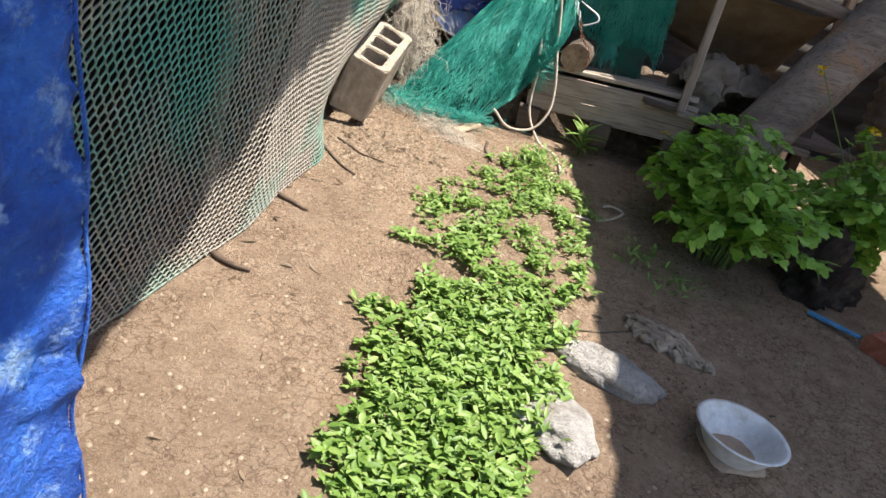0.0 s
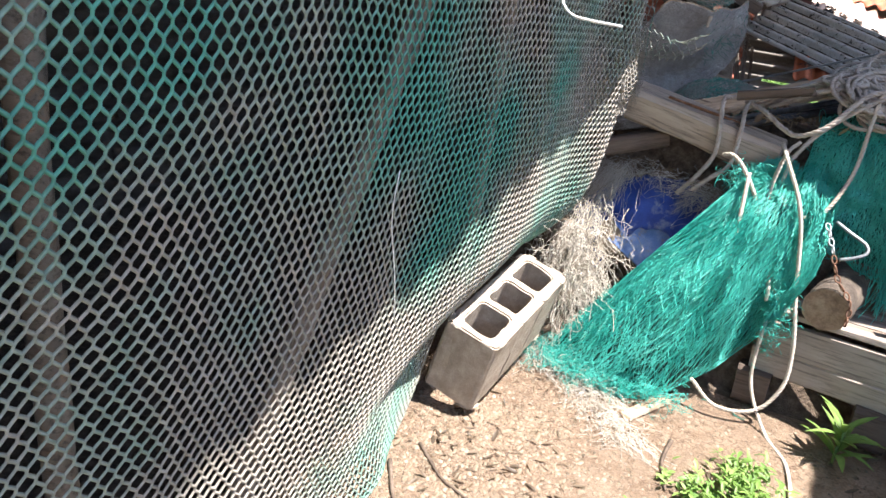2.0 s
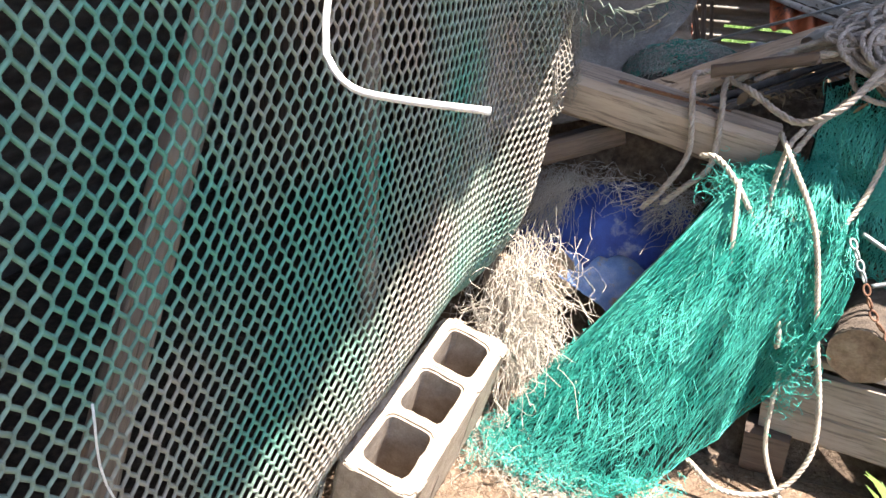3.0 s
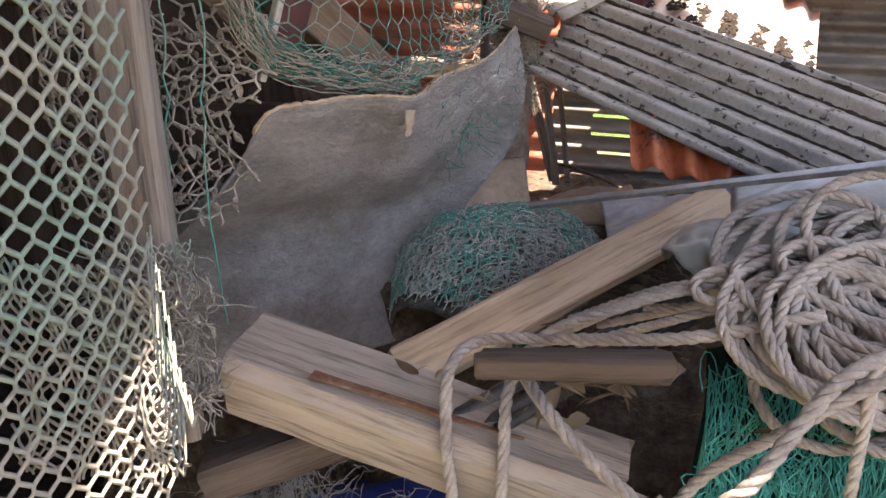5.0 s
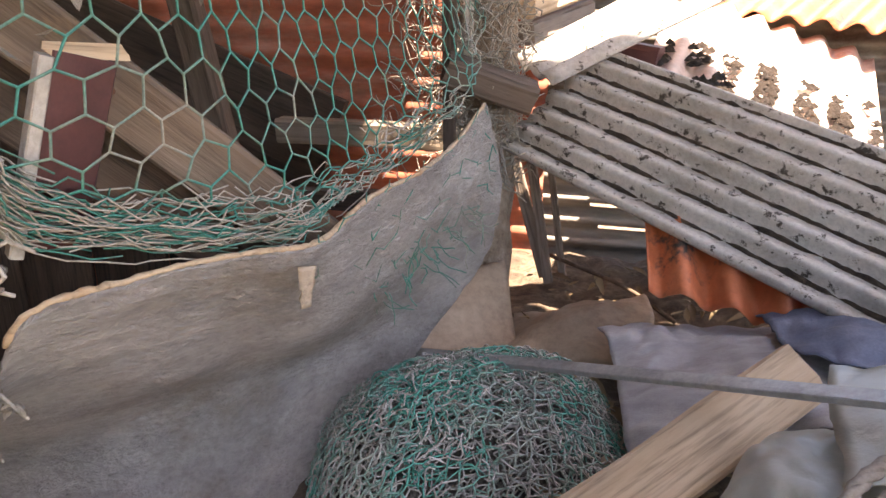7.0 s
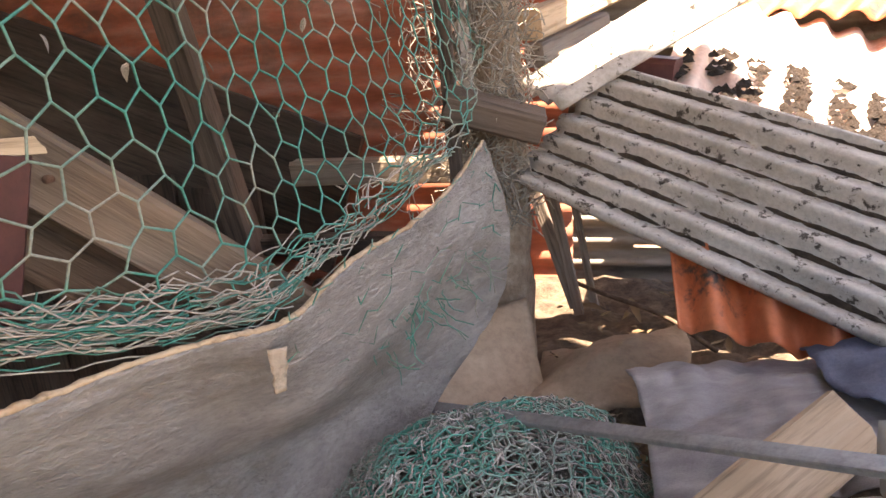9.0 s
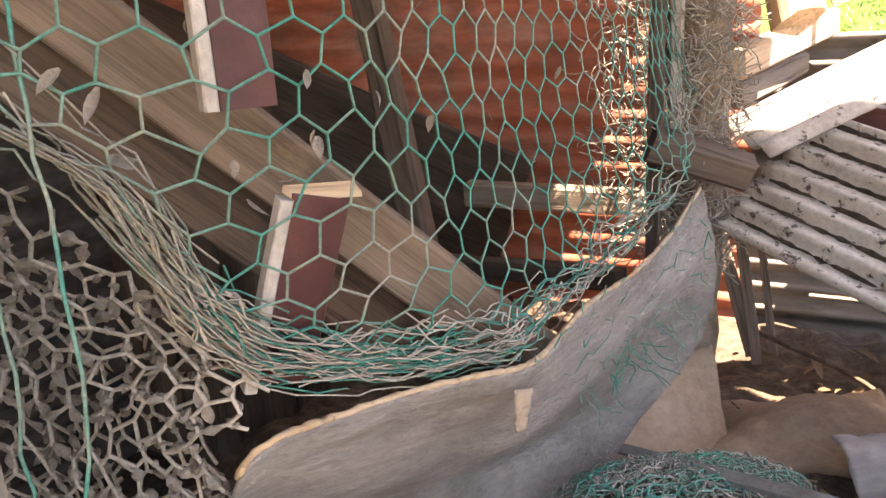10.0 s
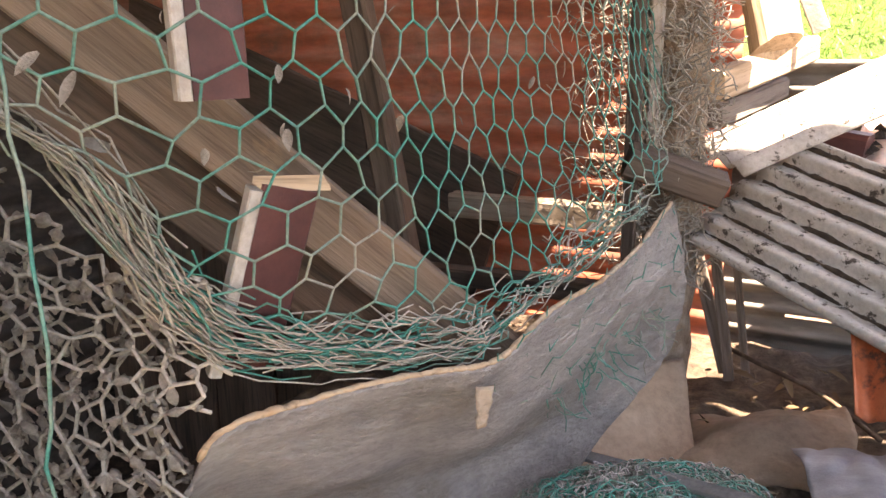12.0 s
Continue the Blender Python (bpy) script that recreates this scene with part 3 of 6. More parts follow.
def fence_low(y):
    """The net's hem: it lies on the soil, rests on the block's edge and rises to the coop's post."""
    rest = 0.235 + 0.21 * (y - 2.37)
    ground_z = height(-0.15, min(y, 2.6))
    return ground_z + (rest - ground_z) * ease(2.3, 2.5, y) + 0.14 * max(0, min(1, (y - 2.84) / 0.16))


def fence(y, z):
    """The hanging net's face at a place along the yard and a height."""
    low = fence_low(y)
    k = min(max((z - height(-0.15, min(y, 2.6))) / 1.0, 0), 1.4)
    foot = -0.13 - 0.075 * (2.1 - min(y, 2.1)) - 0.25 * max(0, 1.45 - y)
    head = -0.02 - 0.07 * (3.0 - y)
    x = foot + (head - foot) * min(1, k * 1.1) ** 1.3
    x += 0.05 * math.exp(-(k / 0.08) ** 2) * math.exp(-(((y - 2.1) / 0.16) ** 2))
    far = ease(2.75, 3.0, y)
    top = head + 0.05 * far
    bowed = top - (top + 0.2 - 0.04 * far) * math.exp(-max(0, z - 0.24 - 0.21 * (y - 2.37) + 0.03 * far) / (0.1 + 0.035 * far))
    x += (bowed - x) * ease(1.85, 2.45, y)
    x += (0.022 * nz((y * 1.7, z * 1.3, 4)) + 0.006 * nz((y * 6, z * 5, 9))) * (1 - 0.8 * ease(2.2, 2.9, y))
    return V((x, y, max(z, low + 0.003)))


def hex_edges(w, h, nx, nz_, side=0.42):
    """Edges of a hexagon net in its own plane, as pairs of (u, v)."""
    a, b = [], []
    for j in range(nz_):
        v = j * h
        for i in range(nx):
            u = (i + 0.5 * (j % 2)) * w
            a.append((u, v)), b.append((u, v + h * side))
            a.append((u, v + h * side)), b.append((u + w / 2, v + h))
            a.append((u, v + h * side)), b.append((u - w / 2, v + h))
    return a, b


def fence_net():  # one sheet of netting
    a, b = hex_edges(0.021, 0.0165, 126, 74)
    y0 = 0.36

    def put(q):
        y, s = y0 + q[0], q[1]
        low = height(-0.15, min(y, 2.6))
        return fence(y + 0.006 * nz((q[0] * 7, s * 7, 2)), low + s * (1 - 0.35 * math.exp(-s * 6)) - 0.002 * math.sin(q[0] * 9))

    keep = [(put(p), put(q)) for p, q in zip(a, b) if p[0] < 2.64]
    keep = [(p, q) for p, q in keep if max(p.z, q.z) > fence_low(p.y) + 0.006]
    net = part("fence_net", segments("fence_net", [p for p, _ in keep], [q for _, q in keep], 0.0025, FENCENET, 4))
    tagged(net, "faded green plastic net hung as a fence", "net")
    hem = [put((u, 0.0)) + V((0.004 * nz((u * 30, 0, 1)), 0, 0.004)) for u in np.arange(0, 2.64, 0.02)]
    part("hem", rope_mesh("hem", [hem], 0.003, FENCENET), net)


fence_net()
tagged(plank("leaning_board", (-0.3, 1.76, -0.08), (-0.31, 2.5, 1.32), 0.075, 0.02, GREYWOOD, up=(1, 0, 0), wear=0.003), "grey weathered board leaning behind the fence net", "board")
for k, (yy, r) in enumerate(((1.35, 0.022), (2.62, 0.02))):
    pts = [V((-0.30 + 0.05 * k, yy + 0.12, -0.12)), V((-0.27 + 0.05 * k, yy, 0.9)), V((-0.26 + 0.05 * k, yy - 0.05, 2.18))]
    v, f = tube(smooth_path(pts, 0.1), r, 10, 0.15)
    tagged(part("fence_pole", mesh_of("fence_pole", v, f, GREYWOOD)), "round grey wooden pole behind the fence net", "pole", "fence poles")


# ---------------------------------------------------------------- things in the yard
def cinder_block():
    """A hollow block with three cells, built lying at its own origin with its cells upright."""
    L, W, H, wall = 0.42, 0.136, 0.2, 0.027
    cell = (L - 4 * wall) / 3
    bm = bmesh.new()
    xs = [0]
    for k in range(3):
        xs += [wall + k * (cell + wall), wall + k * (cell + wall) + cell]
    xs += [L]
    ys = [0, wall, W - wall, W]
    grid = {}
    for z in (0, H):
        for i, x in enumerate(xs):
            for j, y in enumerate(ys):
                grid[i, j, z] = bm.verts.new((x, y, z))
    for z in (0, H):
        for i in range(7):
            for j in range(3):
                if j == 1 and i % 2 == 1:
                    continue
                q = [grid[i, j, z], grid[i + 1, j, z], grid[i + 1, j + 1, z], grid[i, j + 1, z]]
                bm.faces.new(q if z else q[::-1])
    for i in range(7):
        for j, flip in ((0, False), (3, True)):
            q = [grid[i, j, 0], grid[i + 1, j, 0], grid[i + 1, j, H], grid[i, j, H]]
            bm.faces.new(q[::-1] if flip else q)
    for j in range(3):
        for i, flip in ((0, True), (7, False)):
            q = [grid[i, j, 0], grid[i, j + 1, 0], grid[i, j + 1, H], grid[i, j, H]]
            bm.faces.new(q[::-1] if flip else q)
    for i in (1, 3, 5):
        c = [(i, 1), (i + 1, 1), (i + 1, 2), (i, 2)]
        for (a, b), (p, q) in zip(c, c[1:] + c[:1]):
            bm.faces.new([grid[p, q, 0], grid[a, b, 0], grid[a, b, H], grid[p, q, H]])
    bm.normal_update()
    inner = [e for e in bm.edges if abs(e.verts[0].co.z - e.verts[1].co.z) > 0.1]
    bmesh.ops.bevel(bm, geom=inner, offset=0.014, segments=3, affect="EDGES", profile=0.5)
    bmesh.ops.bevel(bm, geom=[e for e in bm.edges if e.is_manifold and e.calc_face_angle(0) > 1.0], offset=0.004, segments=2, affect="EDGES")
    bmesh.ops.triangulate(bm, faces=[f for f in bm.faces if len(f.verts) > 4])
    bmesh.ops.subdivide_edges(bm, edges=[e for e in bm.edges if e.calc_length() > 0.03], cuts=3, use_grid_fill=True)
    for v in bm.verts:
        v.co += v.normal * (0.0022 * nz(v.co, 45) + 0.0015 * nz(v.co, 110))
        e = nz(v.co + V((3, 3, 3)), 14)
        if v.co.z > H - 0.012 and e > 0.15:
            v.co.z -= (e - 0.15) * 0.02
    me = bpy.data.meshes.new("concrete_block")
    bm.to_mesh(me)
    bm.free()
    me.materials.append(CONCRETE)
    a, b, c = V((-0.14, 2.37, 0.275)), V((-0.11, 2.785, 0.345)), V((-0.013, 2.38, 0.247))
    x = (b - a).normalized()
    y = -((c - a) - x * (c - a).dot(x)).normalized()
    z = x.cross(y)
    m = Matrix((x, y, z)).transposed().to_4x4()
    ob = part("concrete_block", me, None, "", Matrix.Translation(V((-0.004, 2.37, 0.252)) - z * H * 1.07) @ m @ Matrix.Scale(1.07, 4))
    tagged(ob, "grey concrete hollow block with three holes tilted on the soil", "concrete block")


cinder_block()


def bowl():
    prof = [(0.0, 0.0), (0.05, 0.0), (0.058, 0.004), (0.08, 0.03), (0.1, 0.062), (0.109, 0.076), (0.117, 0.08), (0.117, 0.083), (0.106, 0.081), (0.096, 0.064), (0.076, 0.033), (0.055, 0.009), (0.0, 0.007)]
    n = 40
    verts = [(r * math.cos(2 * math.pi * k / n) * (1 + 0.012 * math.sin(k * 0.4)), r * math.sin(2 * math.pi * k / n), z) for r, z in ((a * 0.86, b * 0.86) for a, b in prof) for k in range(n)]
    faces = [(i * n + k, i * n + (k + 1) % n, (i + 1) * n + (k + 1) % n, (i + 1) * n + k) for i in range(len(prof) - 1) for k in range(n)]
    ob = part("feeding_bowl", mesh_of("feeding_bowl", verts, faces, ENAMEL), None, "", pose(0.99, 1.08, height(0.99, 1.08) - 0.006, 3, 2, 0))
    tagged(ob, "empty white enamel bowl lying on the soil", "bowl")
    part("dried_feed", rock_mesh("dried_feed", (0.072, 0.072, 0.008), CARD, 3, 0.3, 3), ob, "crust of dried feed", pose(0.99, 1.08, height(0.99, 1.08) + 0.004, 3, 2, 0))


bowl()


def rocks():
    for x, y, s, seed, turn in ((0.735, 1.255, (0.125, 0.07, 0.036), 4.2, -32), (0.605, 1.02, (0.07, 0.11, 0.032), 1.1, 15), (0.51, 1.03, (0.055, 0.045, 0.02), 2.2, 0)):
        ob = part("rock", rock_mesh("rock", s, PALEROCK, seed, 0.28), None, "", pose(x, y, height(x, y) + s[2] * 0.25, 0, 0, turn))
        tagged(ob, "pale grey lump of stone half sunk in soil", "rock", "rocks by the weeds")
    ob = part("brick", lumber("brick", 0.2, 0.095, 0.06, BRICKMAT, 0.002), None, "", pose(1.56, 1.63, height(1.6, 1.65) + 0.03, 0, 0, 35))
    tagged(ob, "broken red clay brick lying on the soil", "brick")
    ob = plank("plastic_strip", (1.44, 1.82, height(1.44, 1.82) + 0.012), (1.55, 1.71, height(1.55, 1.71) + 0.02), 0.022, 0.008, BLUEPLASTIC)
    tagged(ob, "scrap of light blue plastic on the soil", "plastic scrap")
    def chunk(u, v):
        w = 0.05 * math.sin(math.pi * min(1, 0.1 + 0.9 * u)) ** 0.6 * (1 + 0.5 * nz((u * 9, v * 2, 4)))
        p = V((0.83, 1.5, 0)).lerp(V((1.0, 1.36, 0)), u + 0.12 * nz((v * 7, 1, 2))) + V((0.62, 0.78, 0)) * (v - 0.5) * 2 * w
        return V((p.x, p.y, height(p.x, p.y) + 0.004 + 0.03 * (1 - (2 * v - 1) ** 2) * math.sin(math.pi * min(1, 0.1 + 0.85 * u)) + 0.018 * nz((u * 3, v * 14, 2)) + 0.006 * nz((u * 20, v * 30, 5))))

    ob = part("driftwood_chunk", shell("driftwood_chunk", chunk, 60, 36, 0.012, PALEWOOD))
    tagged(ob, "bleached chunk of rotten wood on the soil", "wood chunk")
    tagged(plank("wood_chip", (0.29, 2.68, height(0.29, 2.68) + 0.008), (0.37, 2.84, height(0.37, 2.84) + 0.012), 0.035, 0.012, TANWOOD, wear=0.004, notch=0.01), "flat splintered chip of wood on the soil", "wood chip")
    for p0, p1, r in (((-0.11, 2.25, 0.03), (0.07, 2.13, 0.02), 0.005), ((-0.14, 2.16, 0.03), (0.0, 1.98, 0.025), 0.006), ((0.42, 2.65, 0.06), (0.44, 2.43, 0.04), 0.006), ((-0.22, 1.32, -0.05), (-0.12, 1.28, -0.05), 0.009), ((-0.16, 1.66, 0.0), (-0.07, 1.62, 0.0), 0.008), ((0.68, 1.4, -0.03), (0.86, 1.47, -0.03), 0.003)):
        mid = (V(p0) + V(p1)) / 2 + V((R.uniform(-0.02, 0.02), R.uniform(-0.02, 0.02), 0.004))
        pts = [V((q.x, q.y, height(q.x, q.y) + r * 0.8)) for q in smooth_path([p0, mid, p1], 0.02)]
        v, f = tube(pts, lambda u: r * (1 - 0.5 * u), 6, 0.3)
        tagged(part("twig", mesh_of("twig", v, f, TWIG)), "short dry brown twig lying on the soil", "twig", "twigs in the yard")


rocks()


def leaf(length, width, droop, lobes=0):
    """Corners and faces of one leaf along its own x."""
    n = 4
    top = []
    for i in range(n + 1):
        u = i / n
        w = width * math.sin(math.pi * min(1, u * 0.94 + 0.06)) ** 0.8 * (1 - 0.25 * u)
        z = -droop * u * u * length
        top.append((V((u * length, 0, z)), w))
    verts, faces = [], []
    for c, w in top:
        verts += [c + V((0, w / 2, w * 0.22)), c, c + V((0, -w / 2, w * 0.22))]
    for i in range(n):
        a = i * 3
        faces += [(a, a + 1, a + 4, a + 3), (a + 1, a + 2, a + 5, a + 4)]
    return verts, faces


def lobed(size, droop):
    """A leaf of rounded lobes on a midrib."""
    verts, faces = [], []
    for s, (x, y, ang, l, w) in enumerate(((0.45, 0, 0, 0.55, 0.5), (0.42, 0.04, 52, 0.42, 0.36), (0.42, -0.04, -52, 0.42, 0.36), (0.18, 0.03, 68, 0.33, 0.28), (0.18, -0.03, -68, 0.33, 0.28))):
        c, sn = math.cos(radians(ang)), math.sin(radians(ang))
        o = len(verts)
        ring = [(0, 0), (0.25, 0.36), (0.6, 0.5), (0.85, 0.42), (0.88, 0.2), (1.0, 0.0), (0.88, -0.2), (0.85, -0.42), (0.6, -0.5), (0.25, -0.36)]
        for p, q in [(0.5, 0)] + ring:
            lx, ly = p * l, q * w
            X, Y = x + lx * c - ly * sn, y + lx * sn + ly * c
            verts.append(V((X, Y, -droop * X * X + 0.1 * abs(q) * w + 0.003 * s)) * size)
        faces += [(o, o + 1 + k, o + 1 + (k + 1) % 10) for k in range(10)]
    return verts, faces


def scatter(name, items, mat):
    verts, faces = [], []
    for (v, f), m in items:
        o = len(verts)
        verts += [m @ q for q in v]
        faces += [tuple(k + o for k in q) for q in f]
    return mesh_of(name, verts, faces, mat)


def in_patch(x, y):
    mid = 0.36 + 0.2 * (y - 0.85) / 1.5 if y > 0.85 else 0.36
    half = 0.22 if y < 1.25 else 0.22 + 0.08 * math.sin(min(1, (y - 1.25) / 1.1) * math.pi)
    d = abs(x - mid) / half + 0.45 * nz((x * 5, y * 5, 6)) + max(0, y - 2.35) * 2.5 + max(0, 0.62 - y) * 5
    if 1.28 < y < 1.55 and x < 0.27:
        d += 0.7
    return d


def weeds():
    items = []
    while len(items) < 13000:
        x, y = R.uniform(0.05, 0.85), R.uniform(0.55, 2.65)
        d = in_patch(x, y)
        if d > 1 or R.random() < (d - 0.55) * 1.5 or (y > 1.4 and (R.random() < 0.5 or nz((x * 9, y * 9, 21)) > 0.12)):
            continue
        z = height(x, y)
        h = R.uniform(0.01, 0.055) * (1.2 - 0.5 * d) * (1.0 if y < 1.6 else 0.75)
        turn = R.uniform(0, 360)
        for k in range(R.randint(5, 8)):
            L = R.uniform(0.014, 0.034) * (1 if y < 1.7 else 0.85)
            items.append((leaf(L, L * R.uniform(0.4, 0.6), R.uniform(-0.1, 0.35)), pose(x + R.uniform(-0.008, 0.008), y + R.uniform(-0.008, 0.008), z + h * (0.4 + 0.6 * k / 7), R.uniform(-25, 25), R.uniform(-38, 8), turn + k * 137)))
    for cx, cy, n, sp in ((0.6, 2.52, 260, 0.075), (0.98, 1.72, 50, 0.08), (0.9, 1.85, 60, 0.07), (0.62, 2.62, 40, 0.05), (0.55, 0.98, 40, 0.04)):
        for k in range(n):
            x, y = R.gauss(cx, sp * 0.6), R.gauss(cy, sp * 0.6)
            L = R.uniform(0.02, 0.038)
            items.append((leaf(L, L * 0.35, 0.3), pose(x, y, height(x, y) + R.uniform(0.005, 0.05), R.uniform(-20, 20), R.uniform(-65, 0), R.uniform(0, 360))))
    ob = part("weeds", scatter("weeds", items, WEEDLEAF))
    tagged(ob, "low bright green weeds spreading over the soil", "weeds", kind="stuff")


weeds()


def lily():
    base = V((0.81, 2.83, height(0.81, 2.83)))
    ob = thing("leafy_sprout", "young light green sprout with pointed leaves beside the pallet", "plant", base)
    v, f = tube([base, base + V((0.0, 0.0, 0.05)), base + V((0.004, 0, 0.1))], 0.004, 6)
    part("stem", mesh_of("stem", v, f, STEM), ob)
    for k in range(18):
        L = R.uniform(0.085, 0.125)
        part("leaf", scatter("leaf", [(leaf(L, L * 0.24, R.uniform(0.1, 0.6)), Matrix.Identity(4))], WEEDLEAF), ob, "", Matrix.Translation(base + V((0, 0, 0.02 + 0.09 * k / 18))) @ pose(0, 0, 0, 0, R.uniform(-45, -10) - k * 1.5, k * 137))


lily()


def bush(name, centre, rx, ry, hgt, n, flowers, label):
    base = V((*centre, height(*centre)))
    ob = thing(name, label, "bush", base, "flowering bushes")
    stems, leaves = ([], []), []
    verts, faces = [], []
    for k in range(n // 6):
        a, rr = R.uniform(0, 6.283), math.sqrt(R.random())
        tip = base + V((rx * rr * math.cos(a), ry * rr * math.sin(a), hgt * (1.05 - 0.55 * rr * rr) * R.uniform(0.6, 1.05)))
        mid = (base + tip) / 2 + V((0, 0, hgt * 0.15))
        path = smooth_path([base + V((rx * 0.3 * rr * math.cos(a), ry * 0.3 * rr * math.sin(a), -0.01)), mid, tip], 0.05)
        v, f = tube(path, lambda u: 0.0032 * (1.1 - 0.7 * u), 5)
        o = len(verts)
        verts += v
        faces += [tuple(i + o for i in q) for q in f]
        for j in range(15):
            u = R.uniform(0.25, 1.0)
            p = path[min(len(path) - 1, int(u * len(path)))]
            s = R.uniform(0.032, 0.068)
            leaves.append((lobed(s, R.uniform(0.1, 0.7)), Matrix.Translation(p) @ pose(0, 0, 0, R.uniform(-25, 25), R.uniform(-35, 25), math.degrees(a) + R.uniform(-95, 95))))
    part("undergrowth", mesh_of("undergrowth", verts, faces, STEM), ob)
    part("foliage", scatter("foliage", leaves, BUSHLEAF), ob)
    for fx, fy, fz, count in flowers:
        c = V((fx, fy, fz))
        v, f = tube(smooth_path([base + V((0, 0, hgt * 0.4)), (base + c) / 2 + V((0, 0, 0.1)), c], 0.05), 0.0022, 5)
        stalk = part("flower_stalk", mesh_of("flower_stalk", v, f, STEM), ob)
        for k in range(count):
            q = c + V((R.uniform(-0.016, 0.016), R.uniform(-0.016, 0.016), R.uniform(-0.012, 0.014)))
            me = scatter("flower", [(leaf(0.013, 0.012, 0.1), pose(0, 0, 0, 0, -25, a * 90)) for a in range(4)], PETAL)
            part("flower", me, stalk, "yellow four-petalled flower", Matrix.Translation(q) @ pose(0, 0, 0, R.uniform(-50, 50), R.uniform(-50, 50), R.uniform(0, 90)))


bush("celandine", (1.2, 2.14), 0.26, 0.5, 0.42, 960, ((1.07, 2.6, 0.26, 3), (1.25, 2.2, 0.33, 1)), "dense green bush with lobed leaves and few yellow flowers")
bush("tall_celandine", (1.72, 2.3), 0.24, 0.36, 0.5, 420, ((1.503, 2.546, 0.635, 7), (1.675, 2.368, 0.497, 9)), "tall green bush with clusters of small yellow flowers")


def log_mesh(name, p0, p1, r0, r1, side, end, sides=22, wob=0.12):
    path = smooth_path([p0, (V(p0) + V(p1)) / 2 + V((0.006, 0, 0.006)), p1], 0.03)
    v, f = tube(path, lambda u: r0 + (r1 - r0) * u, sides, wob)
    me = mesh_of(name, v, f, side)
    me.materials.append(end)
    for p in me.polygons[-2:]:
        p.material_index, p.use_smooth = 1, False
    return me


tagged(part("leaning_log", log_mesh("leaning_log", (1.30, 2.62, 0.14), (2.0, 3.0, 1.15), 0.105, 0.12, GREYWOOD, ENDWOOD, 26, 0.08)), "thick weathered grey log leaning against the lean-to", "log")
DARKBARK = surface("rotten_bark", (0.018, 0.012, 0.009), (0.045, 0.03, 0.022), (0.12, 0.09, 0.07), 26, 0.98, stretch=(1, 1, 0.3), fine=150, bump_s=1.0, bump_d=0.02)
stump = tagged(part("rotten_stump", rock_mesh("rotten_stump", (0.075, 0.1, 0.1), DARKBARK, 6.0, 1.5, 5), None, "", pose(1.5, 2.03, height(1.5, 2.03) + 0.03, 15, 25, 20)), "dark rotten stump with a hollow among the bushes", "stump")


# ---------------------------------------------------------------- the junk heap
def heap():
    def fn(u, v):
        x, y = -0.35 + 1.97 * u, 3.02 + 1.45 * v
        top = 0.80 if x < 0.75 else 0.8 - 0.45 * min(1, (x - 0.75) / 0.3)
        rise = min(1, max(0, (y - 3.05) / 0.4)) ** 0.8
        edge = min(1, max(0, (x - 0.02) / 0.12, (y - 3.25) / 0.15)) * 0.5 + 0.5
        z = 0.05 + (top - 0.05) * rise * edge - (0.06 * max(0, y - 3.7) / 0.7)
        if y > 3.15:
            z += 0.03 * nz((x * 7, y * 7, 1)) + 0.015 * nz((x * 22, y * 22, 5))
        return (x, y, z)

    ob = part("debris_heap", shell("debris_heap", fn, 110, 80, 0.02, LITTER))
    tagged(ob, "heap of dry brown leaf litter and rubbish", "heap", kind="stuff")


heap()


def wood_pile():
    ob = thing("split_beam", "thick split weathered beam with a long crack and rusty stain", "beam", (0.25, 3.15, 0.72))
    p0, p1 = V((0.03, 3.155, 0.815)), V((0.47, 3.14, 0.735))
    body = plank("timber", p0, p1, 0.10, 0.098, BEAMWOOD, up=(0, -0.28, 1), parent=ob, wear=0.006, notch=0.01, seg=30)
    plank("splinter", p0 + V((0.11, -0.052, 0.03)), p0 + V((0.34, -0.054, -0.003)), 0.006, 0.012, RUSTY, up=(0, -1, 0.2), parent=ob, label="rust-brown splintered crack", wear=0.004, taper=0.7)
    tagged(plank("under_beam", (-0.02, 3.13, 0.66), (0.15, 3.2, 0.72), 0.06, 0.05, DARKWOOD, wear=0.004), "dark old board jammed under the split beam", "board")
    tagged(plank("broken_board", (0.32, 3.11, 0.885), (0.5, 3.065, 0.935), 0.03, 0.024, DARKWOOD, wear=0.004, notch=0.02), "grey broken board end lying under ropes", "board")
    tagged(plank("tan_plank", (0.215, 3.175, 0.82), (0.585, 3.55, 0.955), 0.06, 0.024, TANWOOD, up=(0.35, -0.45, 1), wear=0.004, notch=0.008), "light tan planed plank lying across the heap", "plank")
    for k, (dx, dz, r) in enumerate(((0.045, -0.012, 0.009), (0.075, -0.022, 0.012), (0.1, -0.012, 0.007))):
        pts = [V((0.24 + dx, 3.12, 0.815 + dz)), V((0.42 + dx, 3.3, 0.875 + dz)), V((0.66 + dx, 3.52, 0.965 + dz))]
        v, f = tube(smooth_path(pts, 0.03), r, 10)
        tagged(part("pipe", mesh_of("pipe", v, f, BLACKPIPE)), "thin dusty black plastic pipe lying by the plank", "pipe", "pipes on the heap")
    tagged(plank("steel_bar", (0.13, 3.735, 0.83), (0.80, 3.19, 1.13), 0.016, 0.006, GALV, up=(0.2, -0.5, 1), wear=0.0006), "thin galvanised steel bar lying across the junk", "steel bar")


wood_pile()


